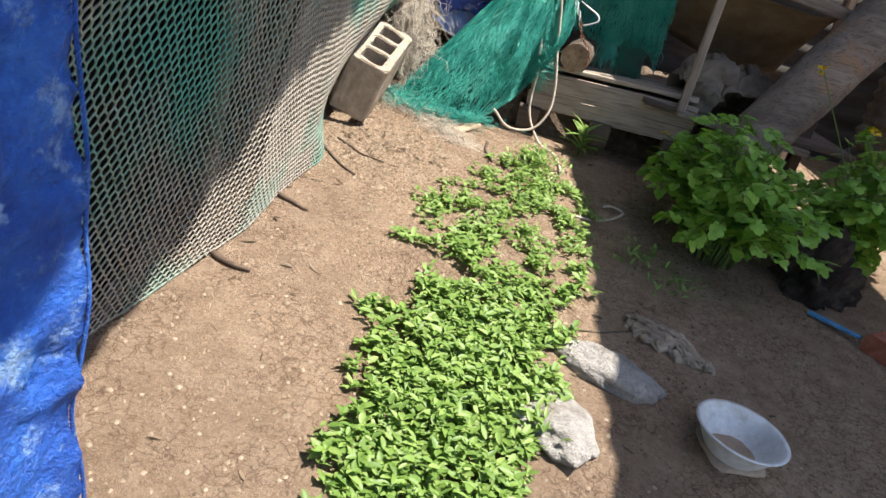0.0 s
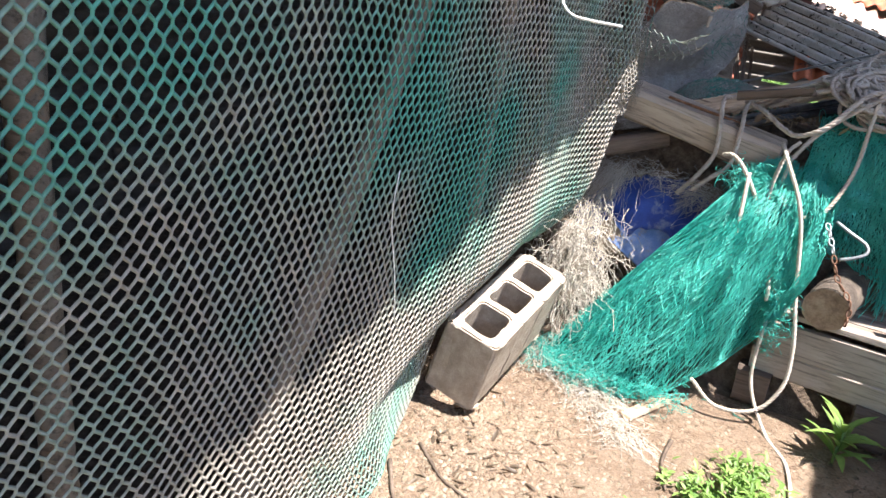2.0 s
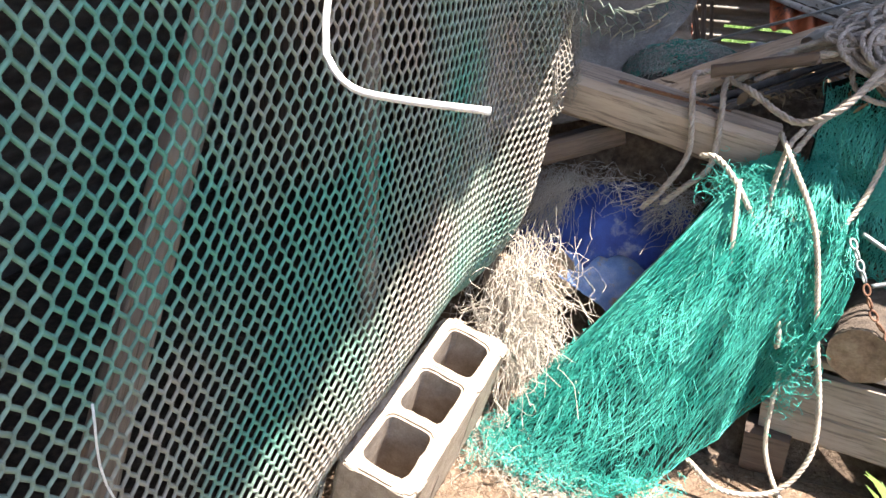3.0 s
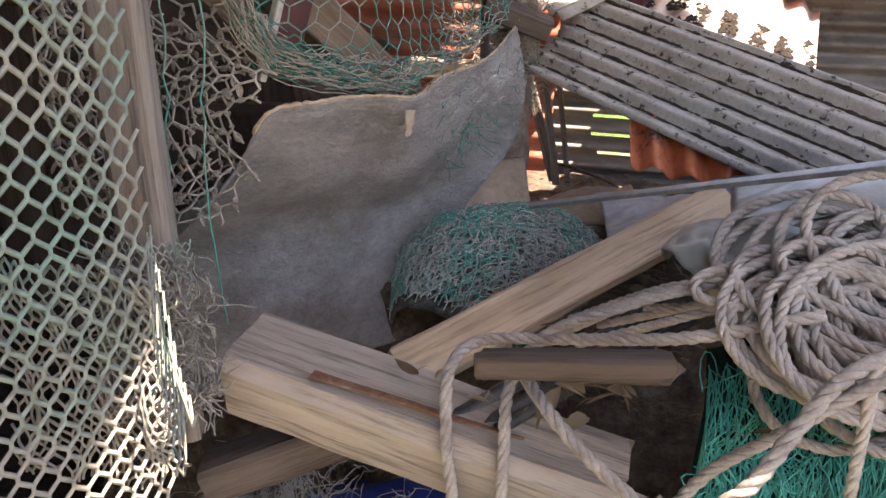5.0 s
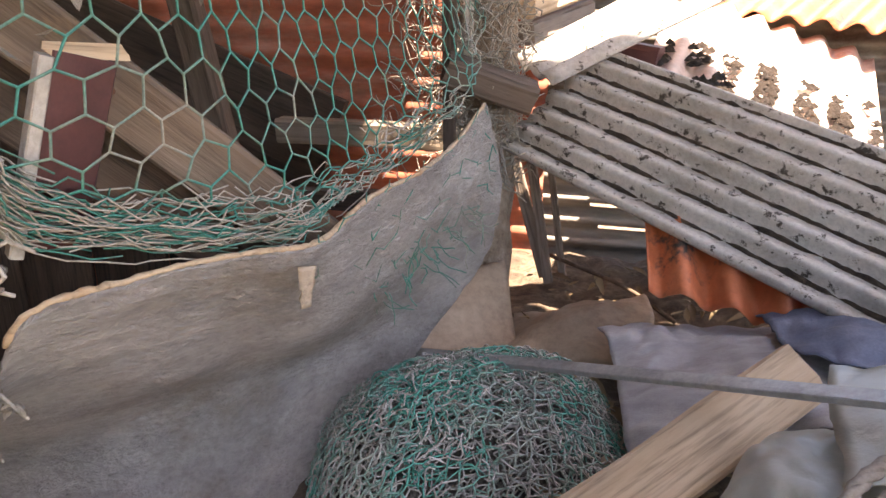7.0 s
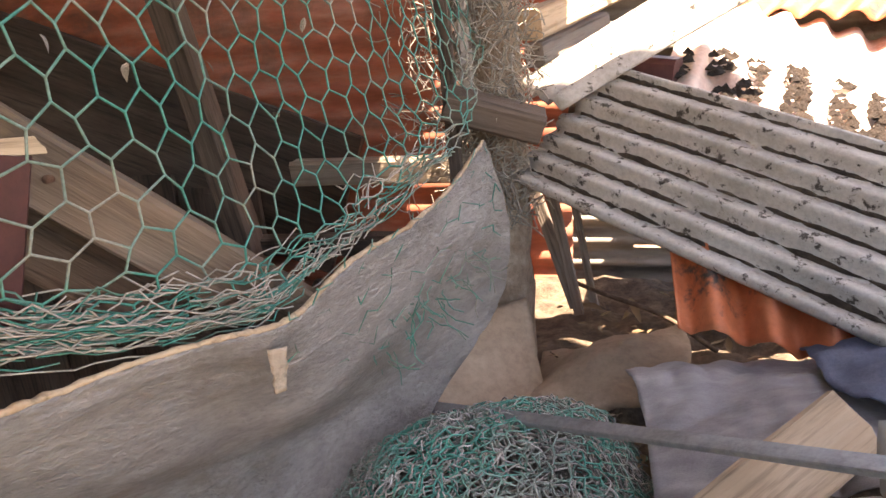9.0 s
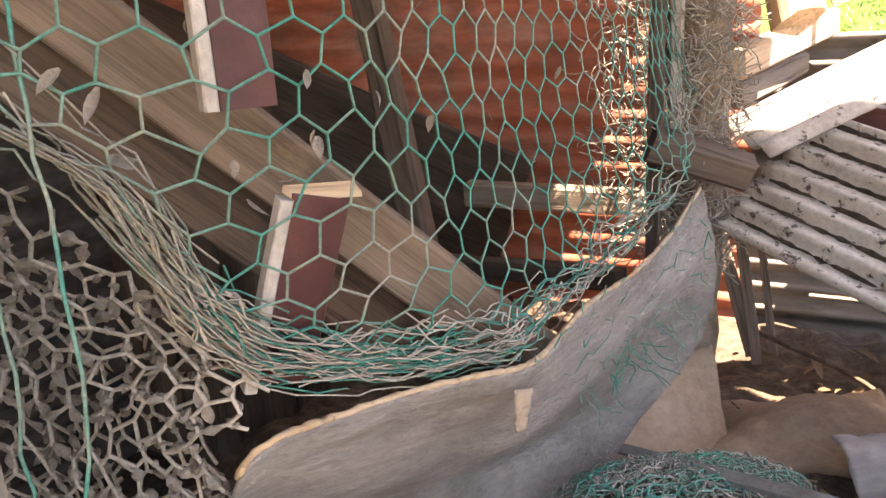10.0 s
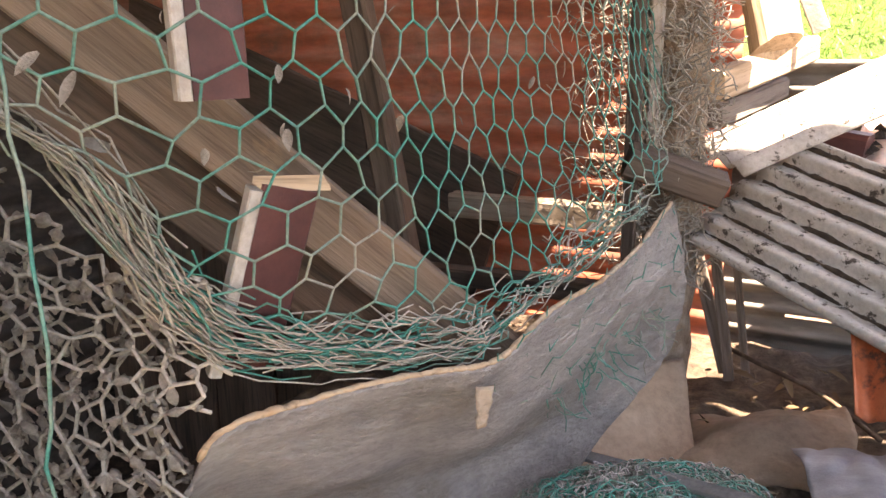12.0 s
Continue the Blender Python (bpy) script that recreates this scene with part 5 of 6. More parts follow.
# ---------------------------------------------------------------- blue tarpaulin at the start of the fence
def tarp():
    def fn(u, v):
        y = -0.35 + 0.82 * u
        z = 1.5 - 1.62 * v
        x = -0.24 + 0.075 * u ** 2 + 0.022 * math.sin(u * 11 + 2 * v) * (0.5 + v) + 0.03 * nz((u * 4, v * 3, 2)) + 0.022 * (0.4 - abs(nz((u * 7, v * 6, 4)))) + 0.034 * (0.4 - abs(nz((u * 9 + v * 9, v * 17, 9)))) + 0.012 * (0.4 - abs(nz((u * 30, v * 40, 3)))) + 0.03 * v * v
        return (x, y + 0.02 * nz((v * 5, 1, 1)) * u, z)

    base = thing("tarpaulin", "creased bright blue tarpaulin hanging over the fence", "tarpaulin", (-0.2, 0.2, -0.15))
    part("hanging_sheet", shell("hanging_sheet", fn, 90, 150, 0.0015, TARP), base)
    part("hem", rope_mesh("hem", [[V(fn(1, v / 20)) + V((0.002, 0.003, 0)) for v in range(21)]], 0.003, TARP), base)

    def flap(u, v):
        y = 0.4 + 0.78 * u
        return (-0.3 + 0.22 * v + 0.02 * nz((u * 6, v * 4, 1)), y, 1.12 - 0.24 * v - 0.05 * v * u + 0.025 * nz((u * 5, v * 5, 7)))

    part("folded_flap", shell("folded_flap", fn=flap, nu=30, nv=14, thick=0.0015, mat=TARP), base)


tarp()

# ---------------------------------------------------------------- the coop front: post, wire net, laths
post = thing("coop_post", "weathered square wooden post wrapped in green netting", "post", (0.0, 3.05, 0.78))
plank("timber", (0.003, 3.05, 0.78), (-0.01, 3.05, 1.30), 0.05, 0.045, GREYWOOD, up=(0.4, -0.9, 0), parent=post, wear=0.003)


def post_wrap():
    a, b = hex_edges(0.012, 0.011, 18, 24)

    def put(q):
        t = q[0] / 0.216 * 4.4 + 2.2
        rr = 0.036 + 0.006 * nz((q[0] * 30, q[1] * 20, 1))
        return V((-0.002 + rr * math.cos(t), 3.05 + rr * math.sin(t), 0.83 + q[1] * 0.68 + 0.02 * nz((q[0] * 12, 1, 1))))

    keep = [(put(p), put(q)) for p, q in zip(a, b)]
    part("wrapped_net", segments("wrapped_net", [p for p, _ in keep], [q for _, q in keep], 0.0011, FENCENET, 4), post, "knotted green netting")
    knots = []
    for k in range(260):
        c = V((-0.03, 3.04, 1.315)) + V((R.gauss(0, 0.026), R.gauss(-0.005, 0.012), R.gauss(0, 0.016)))
        d = rnd(0.006)
        knots.append(bez(c, c + d + rnd(0.007), c + d * 2, 5))
    tuft = []
    for k in range(700):
        t, z = R.uniform(2.2, 6.6), 0.83 + 0.16 * R.random() ** 1.6
        rr = 0.04 + 0.012 * R.random()
        tuft.append(wander(V((rr * math.cos(t), 3.05 + rr * math.sin(t), z)), V((R.gauss(0, 0.014), R.gauss(0, 0.008), R.gauss(0, 0.014))), 5, 0.003))
    part("tangle", strands("tangle", tuft, 0.001, FENCENET), post, "tangled green net threads")
    part("knot", strands("knot", knots, 0.0013, WIRENET), post, "bunched green twine knot")


post_wrap()


def net_end():
    """The fence net's frayed end, folded round the post."""
    a, b = hex_edges(0.015, 0.014, 17, 20)

    def put(q):
        u, v = q[0] / 0.255, q[1] / 0.28
        x = -0.08 + 0.13 * u + 0.01 * nz((u * 6, v * 3, 4))
        y = 2.93 + 0.06 * u + 0.015 * nz((u * 4, v * 4, 2))
        z = 0.80 + 0.22 * v - 0.03 * u + 0.012 * nz((u * 5, v * 3, 6))
        return V((x, y, z))

    keep = [(put(p), put(q)) for p, q in zip(a, b)]
    me = segments("net_end", [p for p, _ in keep], [q for _, q in keep], 0.0017, FENCENET, 4)
    tagged(part("net_end", me), "folded end of the green fence net by the post", "net")
    a, b = hex_edges(0.03, 0.022, 9, 4)

    def cut(q):
        u, v = q[0] / 0.27, q[1] / 0.09
        w = 1 + 0.3 * nz((v * 5, 1, 3))
        return V((0.03 + 0.2 * u * w, 2.99 - 0.25 * u * w + 0.02 * v, 0.962 + 0.075 * v + 0.03 * u * (1 - v) - 0.03 * math.sin(3 * u) + 0.012 * nz((u * 5, v * 6, 1))))

    me = segments("cut_wire_net", [cut(p) for p in a], [cut(q) for q in b], 0.001, FENCENET, 5)
    tagged(part("cut_wire_net", me), "cut ragged edge of green wire net sticking out", "wire net")


net_end()


def coop_net():
    """Hexagonal wire net between the two posts, sagging into folds at its foot."""
    base = thing("wire_net", "green coated hexagonal wire net sagging in front of the coop", "wire net", (0.1, 3.4, 1.1))

    hang = ((3.0, 0.0, 1.4), (3.06, 0.005, 1.345), (3.111, 0.02, 1.3), (3.137, 0.026, 1.272), (3.163, 0.032, 1.228), (3.188, 0.038, 1.18), (3.213, 0.05, 1.152), (3.25, 0.08, 1.131), (3.31, 0.12, 1.116), (3.377, 0.155, 1.106), (3.55, 0.19, 1.128), (3.725, 0.228, 1.175), (3.92, 0.2, 1.25))

    def face(y, zz):
        """A point of the net at y along the coop; below its foot on the board's edge the net is bunched."""
        fx, fz = (float(np.interp(y, [h[0] for h in hang], [h[k] for h in hang])) for k in (1, 2))
        s = zz - fz
        if s < 0.055:
            s = 0.055 * math.exp((s - 0.055) / 0.06)
        high = 0.1 + 0.055 * (y - 3.05) - 0.35 * max(0, 3.2 - y)
        x = high + (fx - high) * math.exp(-s * 7) + 0.016 * nz((y * 4.6, s * 3, 2)) * min(1, s * 6) + 0.014 * math.exp(-s * 14) * nz((y * 17, zz * 30, 3))
        return V((x, y + 0.008 * nz((y * 10, zz * 9, 5)), fz + s + 0.01 * math.exp(-s * 14) * nz((y * 21, zz * 24, 8))))

    w, h = 0.0315, 0.0272
    a, b = hex_edges(w, h, 30, 36, 0.6)
    pa, pb = [], []

    def jit(c):
        return (2.985 + c[0] + 0.005 * nz((c[0] * 50, c[1] * 50, 1)), 0.9 + c[1] + 0.005 * nz((c[0] * 60, c[1] * 60, 9)))

    for p, q in zip(a, b):
        (y0, z0), (y1, z1) = jit(p), jit(q)
        if max(z0, z1) > float(np.interp(y0, [g[0] for g in hang], [g[2] for g in hang])) - 0.07:
            pa.append(face(y0, z0)), pb.append(face(y1, z1))
    part("mesh_sheet", segments("mesh_sheet", pa, pb, 0.00095, WIRENET, 5), base)
    # a second, dusty layer that hangs below, beside the post
    def low(c):
        u, v = c[0] / 0.34, c[1] / 0.46
        k = 0.005 * nz((c[0] * 40, c[1] * 40, 3))
        edge = 0.022 * nz((v * 6, 2, 5))
        return V((-0.17 + 0.262 * u * (1 - 0.36 * v) + edge * u + k, 3.13 + 0.075 * u + 0.02 * nz((u * 4, v * 4, 8)) + k, 1.36 - 0.4 * v - 0.1 * u * (1 - v) + 0.02 * nz((u * 3, v * 3, 1)) + k))

    for name, cell, shift in (("dusty_fold", 0.034, 0.0), ("rear_fold", 0.03, 0.03)):
        a, b = hex_edges(cell, cell * 0.86, int(0.34 / cell), int(0.46 / cell / 0.86), 0.6)
        pairs = [(low(p) + V((-shift, shift, shift * 0.3)), low(q) + V((-shift, shift, shift * 0.3))) for p, q in zip(a, b) if 0 <= q[0] <= 0.34]
        pairs = [(p, q) for p, q in pairs if max(p.z, q.z) < float(np.interp(max(p.y, q.y), [g[0] for g in hang], [g[2] for g in hang])) + 0.05]
        part(name, segments(name, [p for p, _ in pairs], [q for _, q in pairs], 0.0015, DUSTNET, 5), base, "dust-caked fold of wire net")
        # dust caked along the wires, and flakes that hang from them
        caked = []
        for p, q in pairs:
            if R.random() < 0.55:
                t0, t1 = R.uniform(0, 0.4), R.uniform(0.5, 1)
                ends = [p.lerp(q, t0), p.lerp(q, (t0 + t1) / 2) + rnd(0.0012), p.lerp(q, t1)]
                fat = R.uniform(0.0016, 0.0034)
                v, f = tube(smooth_path(ends, 0.004), lambda t: fat * (0.35 + math.sin(math.pi * t)), 6, 1.2)
                caked.append(((v, f), Matrix.Identity(4)))
            if R.random() < 0.16:
                L = R.uniform(0.008, 0.02)
                caked.append((leaf(L, L * R.uniform(0.3, 0.7), R.uniform(-0.6, 0.6)), Matrix.Translation(p) @ pose(0, 0, 0, R.uniform(-60, 60), R.uniform(20, 110), R.uniform(0, 360))))
        tagged(part("caked_dust", scatter("caked_dust", caked, DUSTCLUMP), base), "grey-brown dust caked on the wires", kind="stuff")
    bunch = []
    for k in range(300):
        y0, dy, z0, o = R.choice((R.uniform(3.1, 3.26), R.uniform(3.15, 3.4), R.uniform(3.2, 3.65))), R.uniform(0.03, 0.09), R.uniform(-0.1, 0.03), rnd(0.005)
        fz = [float(np.interp(y0 + dy * i / 6, [g[0] for g in hang], [g[2] for g in hang])) for i in range(7)]
        bunch.append([face(y0 + dy * i / 6, fz[i] + z0 + 0.03 * nz((y0 * 9 + i * 0.4, k, 1))) + o + V((0, 0, 0.012 * abs(nz((k, 0.3, 2))))) + rnd(0.0016) for i in range(7)])
    part("bunched_foot", strands("bunched_foot", bunch[:190], 0.0008, DUSTNET), base, "bunched dusty wires")
    part("green_foot", strands("green_foot", bunch[190:], 0.0008, WIRENET), base, "bunched green wires")
    flakes = []
    for k in range(34):
        p = face(R.uniform(3.02, 3.3) + 0.3 * R.random() ** 4, R.uniform(1.22, 1.55))
        L = R.uniform(0.006, 0.02)
        flakes.append((leaf(L, L * R.uniform(0.35, 0.8), R.uniform(-0.8, 0.8)), Matrix.Translation(p + V((0.002, -0.002, 0))) @ pose(0, 0, 0, R.uniform(-60, 60), R.uniform(20, 120), R.uniform(0, 360))))
    for v_f, m in flakes:
        part("flake", scatter("flake", [(v_f, Matrix.Identity(4))], DUSTCLUMP), base, "", m)
    for k, (x, z, y0) in enumerate(((-0.03, 1.36, 3.09), (-0.015, 1.36, 3.1), (0.02, 1.35, 3.11))):
        line = smooth_path([(x, y0, z + 0.2), (x + 0.01, y0, z), (x + 0.025, y0 - 0.01, 1.2), (x + 0.02, y0 - 0.02, 1.05), (x + 0.03, y0 - 0.02, 0.9)], 0.02)
        line = [p + V((0.007 * nz((p.z * 34, k * 5, 1)), 0.004 * nz((p.z * 40, k, 6)), 0)) for p in line]
        v, f = tube(line, 0.0011, 6)
        part("tie_line", mesh_of("tie_line", v, f, WIRENET), base, "green hanging twine")


DUSTCLUMP = surface("grey_dust_fluff", (0.2, 0.17, 0.14), (0.32, 0.28, 0.235), (0.42, 0.37, 0.31), 80, 1.0, bump_s=1.0)
coop_net()

brace = thing("diagonal_brace", "pale wooden lath nailed diagonally across the coop", "lath", (0.1, 3.35, 1.1))
plank("lath", (-0.135, 3.21, 1.42), (0.152, 3.438, 1.08), 0.052, 0.02, BRACEWOOD, up=(0.35, -0.9, 0.1), parent=brace, wear=0.0015)
for q in ((-0.11, 3.217, 1.385), (0.035, 3.335, 1.225), (0.137, 3.413, 1.1)):
    v, f = tube([V(q), V(q) + V((0.003, -0.008, 0.001))], 0.003, 8)
    part("nail", mesh_of("nail", v, f, RUSTY), brace, "rusty nail head")
# Shaded underside of the brace timber, made as a separate dark board.
tagged(plank("brace_underside", (-0.185, 3.21, 1.388), (0.121, 3.445, 1.03), 0.066, 0.015, BROWNWOOD, up=(0.35, -0.9, 0.1), wear=0.002), "dark saw-marked board standing for the brace's shaded underside", "board")
prop = thing("maroon_lath", "maroon painted lath with a pale edge behind the wire net", "lath", (0.06, 3.25, 1.0))
plank("board", (0.083, 3.252, 1.258), (0.0525, 3.234, 1.138), 0.038, 0.008, MAROON, up=(0.85, -0.5, 0), parent=prop, wear=0.0006)
plank("edge", (0.0715, 3.232, 1.26), (0.041, 3.214, 1.138), 0.008, 0.012, WHITEPAINT, up=(0.85, -0.5, 0), parent=prop, wear=0.0006)
plank("torn_top", (0.075, 3.236, 1.262), (0.094, 3.268, 1.258), 0.012, 0.003, TANWOOD, up=(0.85, -0.5, 0), parent=prop, label="torn tan paper strip", wear=0.003, notch=0.01)
upper_prop = thing("upper_maroon_lath", "maroon painted lath rising above the brace", "lath", (0.071, 3.208, 1.32))
plank("board", (0.072, 3.209, 1.315), (0.069, 3.206, 1.64), 0.033, 0.008, MAROON, up=(0.85, -0.5, 0), parent=upper_prop, wear=0.0006)
plank("edge", (0.062, 3.191, 1.315), (0.059, 3.188, 1.64), 0.008, 0.012, WHITEPAINT, up=(0.85, -0.5, 0), parent=upper_prop, wear=0.0006)
tagged(plank("rear_stud", (-0.098, 4.0, 0.1), (-0.487, 4.0, 2.19), 0.05, 0.04, BROWNWOOD, up=(0, -1, 0), wear=0.002), "brown wooden stud leaning inside the coop", "stud")
tagged(plank("dark_board", (-1.4, 4.44, 1.32), (-0.28, 4.45, 0.9), 0.34, 0.02, DARKWOOD, up=(0, -1, 0), wear=0.003, notch=0.02), "wide black board leaning on the orange wall", "board")
# Added boards, dark because only black shade shows behind the dusty net.
nest_screen = thing("shade_screen", "dark boards added for the black shade along the coop's back wall", "boarding", (-1.0, 4.41, 0.0))
for k in range(5):
    x = -1.48 + 0.225 * k
    plank("board", (x, 4.405, -0.05), (x + 0.02 * nz((k, 1, 1)), 4.41, 1.12 + 0.06 * nz((k * 3.3, 0, 2)) - 0.04 * k), 0.215, 0.016, DARKWOOD, up=(0, -1, 0), parent=nest_screen, wear=0.003, notch=0.012)
tagged(plank("ledge", (-0.30, 4.28, 1.02), (0.13, 4.24, 1.03), 0.04, 0.05, PALEWOOD, wear=0.003), "pale wooden ledge along the coop's back wall", "ledge")
tagged(plank("perch", (-0.6, 4.1, 0.92), (0.1, 3.95, 0.98), 0.04, 0.03, DARKWOOD, wear=0.003), "dark wooden perch inside the coop", "perch")


def board():
    """A stiff grey sheet, curled forward along its top edge, that stands behind the heap."""
    rows = [
        [(-0.06, 3.18, 0.955), (0.005, 3.193, 1.03), (0.05, 3.206, 1.1), (0.085, 3.255, 1.109), (0.117, 3.302, 1.111), (0.145, 3.343, 1.107), (0.169, 3.388, 1.103), (0.185, 3.475, 1.119), (0.2, 3.55, 1.121), (0.217, 3.645, 1.132), (0.234, 3.742, 1.167)],
        [(-0.19, 3.22, 0.92), (0.02, 3.33, 0.985), (0.07, 3.42, 0.98), (0.115, 3.5, 0.965), (0.175, 3.63, 1.0), (0.25, 3.77, 1.06)],
        [(-0.25, 3.26, 0.8), (-0.02, 3.44, 0.87), (0.035, 3.51, 0.87), (0.075, 3.6, 0.87), (0.13, 3.68, 0.885), (0.225, 3.775, 0.95)],
        [(-0.25, 3.22, 0.64), (0.0, 3.3, 0.70), (0.1, 3.37, 0.73), (0.15, 3.45, 0.735), (0.14, 3.6, 0.78), (0.15, 3.71, 0.85)],
    ]

    def spline(pts, t):
        k = t * (len(pts) - 1)
        i = min(len(pts) - 2, int(k))
        f = k - i
        p = [V(pts[max(0, i - 1)]), V(pts[i]), V(pts[i + 1]), V(pts[min(len(pts) - 1, i + 2)])]
        return 0.5 * (2 * p[1] + (p[2] - p[0]) * f + (2 * p[0] - 5 * p[1] + 4 * p[2] - p[3]) * f * f + (3 * p[1] - p[0] - 3 * p[2] + p[3]) * f**3)

    def fn(u, v):
        e = 0.012 * nz((u * 14, 0, 2)) + 0.012 * nz((u * 45, 0, 5)) + 0.008 * abs(nz((u * 90, 0, 8)))
        vv = v + e * (1 - v) ** 6
        p = spline([spline(r, u) for r in rows], min(1, max(0, vv)))
        return p + V((0.3, -0.7, 0.3)) * (0.009 * nz(p, 9) + 0.006 * nz(p, 26) + 0.003 * nz(p, 60) + 0.006 * nz((u * 3 + v * 2, v * 22, 1)) + 0.005 * (0.3 - abs(nz(V((p.x * 16 + p.z * 10, p.y * 5, p.z * 22))))))

    ob = thing("warped_board", "large grey warped plywood sheet with a torn top edge", "board", (0.05, 3.4, 0.7))
    part("skin", shell("skin", fn, 150, 90, 0.004, BOARDMAT), ob)
    edge = [V(fn(k / 120, 0)) + V((0, -0.0005, 0.001)) for k in range(20, 121)]
    v, f = tube(edge, lambda t: 0.0022 + 0.0016 * abs(nz((t * 40, 0, 3))), 6, 0.6)
    part("torn_edge", mesh_of("torn_edge", v, f, TANWOOD), ob, "torn edge of pale raw plies")
    flap = shell("splinter", lambda u, v: (0.16 + 0.012 * u * (1 - 0.6 * v) + 0.003 * nz((v * 9, u, 1)), 3.366 + 0.008 * u, 1.088 - 0.036 * v), 4, 8, 0.002, PALEWOOD)
    part("splinter", flap, ob, "pale torn splinter")
    for u0, v0, du, dv in ((0.42, 0.62, 0.05, 0.1), (0.5, 0.55, 0.1, -0.03), (0.62, 0.6, 0.08, 0.06), (0.3, 0.35, 0.1, 0.03), (0.36, 0.7, 0.02, 0.07), (0.46, 0.45, 0.07, -0.02), (0.55, 0.42, 0.09, -0.04), (0.66, 0.5, 0.06, 0.02), (0.24, 0.5, 0.05, 0.02), (0.57, 0.7, 0.03, 0.06), (0.72, 0.4, 0.07, 0.03)):
        line = [V(fn(u0 + du * t / 8, v0 + dv * t / 8 + 0.006 * nz((t, u0 * 9, 1)))) + V((0.3, -0.7, 0.3)) * 0.0005 for t in range(9)]
        v, f = tube(line, lambda t: 0.0016 * math.sin(math.pi * t) + 0.0003, 5)
        part("crack", mesh_of("crack", v, f, DARKFILL), ob, "dark split in the sheet")
    # scraps of wire net that hang over the board's far end
    a, b = hex_edges(0.046, 0.06, 9, 9)
    out = V((0.45, -0.8, 0.4))

    def over(q):
        u, v = 0.6 + q[0] + 0.02 * nz((q[0] * 30, q[1] * 30, 1)), q[1] - 0.03 + 0.03 * nz((q[0] * 25, q[1] * 25, 4))
        return V(fn(min(1.0, max(0, u)), min(1, max(0, v)))) + out * (0.004 + 0.012 * abs(nz((q[0] * 12, q[1] * 12, 7)))) + V((0, 0, 0.02)) * max(0, -v * 10)

    keep = [(over(p), over(q)) for p, q in zip(a, b) if p[1] < 0.42 - 0.5 * abs(p[0] - 0.2) and R.random() < 0.85]
    for k in range(46):
        c = over((R.uniform(0.12, 0.34), R.uniform(0.3, 0.46)))
        line = wander(c, V((R.gauss(0.01, 0.02), R.gauss(-0.01, 0.01), R.gauss(-0.012, 0.014))), 5, 0.003)
        keep += list(zip(line, line[1:]))
    scrap = part("net_scrap", segments("net_scrap", [p for p, _ in keep], [q for _, q in keep], 0.0007, WIRENET, 5))
    tagged(scrap, "torn green wire net caught on the warped board", "wire net")


board()


def net_heap():
    base = thing("tangled_net", "old green and grey tangled net heaped by the board", "net", (0.28, 3.58, 0.78))
    d = dome((0.27, 3.55, 0.765), 0.17, 0.21, 0.13, -20)
    part("net_backing", shell("net_backing", lambda u, v: V(d(u, v)) - V((0, 0, 0.012)), 30, 30, 0.004, NETCORE), base)
    for name, mat, seed, lift in (("green_layer", NETGREEN, 1, 0.008), ("grey_layer", GREYTWINE, 6, 0.002)):
        a, b = hex_edges(0.05, 0.042, 20, 24)

        def on(q):
            u, v = q[0] + 0.022 * nz((q[0] * 22, q[1] * 22, seed)), q[1] + 0.022 * nz((q[0] * 22, q[1] * 22, seed + 3))
            return V(d(min(1, max(0, u)), min(1, max(0, v)))) + V((0, 0, lift + 0.012 * nz((q[0] * 9, q[1] * 9, seed))))

        part(name, segments(name, [on(p) for p in a], [on(q) for q in b], 0.001, mat, 4), base, "crumpled hexagonal net")
    for name, n, mat in (("green_tangle", 1500, NETGREEN), ("grey_tangle", 1500, GREYTWINE)):
        lines = []
        for k in range(n):
            u, v = R.uniform(0.02, 0.98), R.uniform(0.02, 0.98)
            c = V(d(u, v)) + V((0, 0, R.uniform(-0.006, 0.014)))
            a = R.uniform(0, 6.283)
            e = V((math.cos(a), math.sin(a), 0)) * R.uniform(0.008, 0.022)
            q = V(d(min(1, max(0, u + e.x * 3)), min(1, max(0, v + e.y * 2.4)))) + V((0, 0, R.uniform(-0.006, 0.014)))
            lines.append(bez(c, (c + q) / 2 + rnd(0.007), q, 4))
        part(name, strands(name, lines, 0.001, mat), base)


net_heap()


def patch(p00, p10, p01, p11, sag=0.0):
    a, b, c, d = V(p00), V(p10), V(p01), V(p11)
    return lambda u, v: (a * (1 - u) + b * u) * (1 - v) + (c * (1 - u) + d * u) * v + V((0, 0, sag * 16 * u * (1 - u) * v * (1 - v)))


tagged(part("woven_bag", crumpled("woven_bag", patch((0.385, 3.76, 0.885), (0.66, 3.8, 0.9), (0.44, 3.5, 0.88), (0.74, 3.5, 0.95), 0.02), 50, 44, GREYBAG, 0.02, 9)), "dirty grey woven plastic bag spread over the heap", "bag")
tagged(part("denim_cloth", crumpled("denim_cloth", patch((0.57, 3.76, 0.925), (0.8, 3.72, 0.94), (0.6, 3.6, 0.945), (0.8, 3.55, 0.98), 0.015), 24, 20, DENIM, 0.016, 12, seed=9)), "faded blue cloth crumpled beside the woven bag", "cloth")
tagged(part("cardboard", crumpled("cardboard", patch((0.25, 3.97, 0.80), (0.45, 3.98, 0.85), (0.24, 3.76, 0.80), (0.46, 3.8, 0.83), 0.035), 30, 26, CARD, 0.016, 9)), "flattened tan cardboard on the nest floor", "cardboard")
tagged(part("tan_sheet", crumpled("tan_sheet", patch((0.11, 3.82, 0.9), (0.23, 3.93, 0.9), (0.13, 3.64, 0.78), (0.29, 3.78, 0.77), 0.02), 30, 26, CARD, 0.016, 7, seed=4)), "dull tan cardboard sheet tucked under the board", "cardboard")
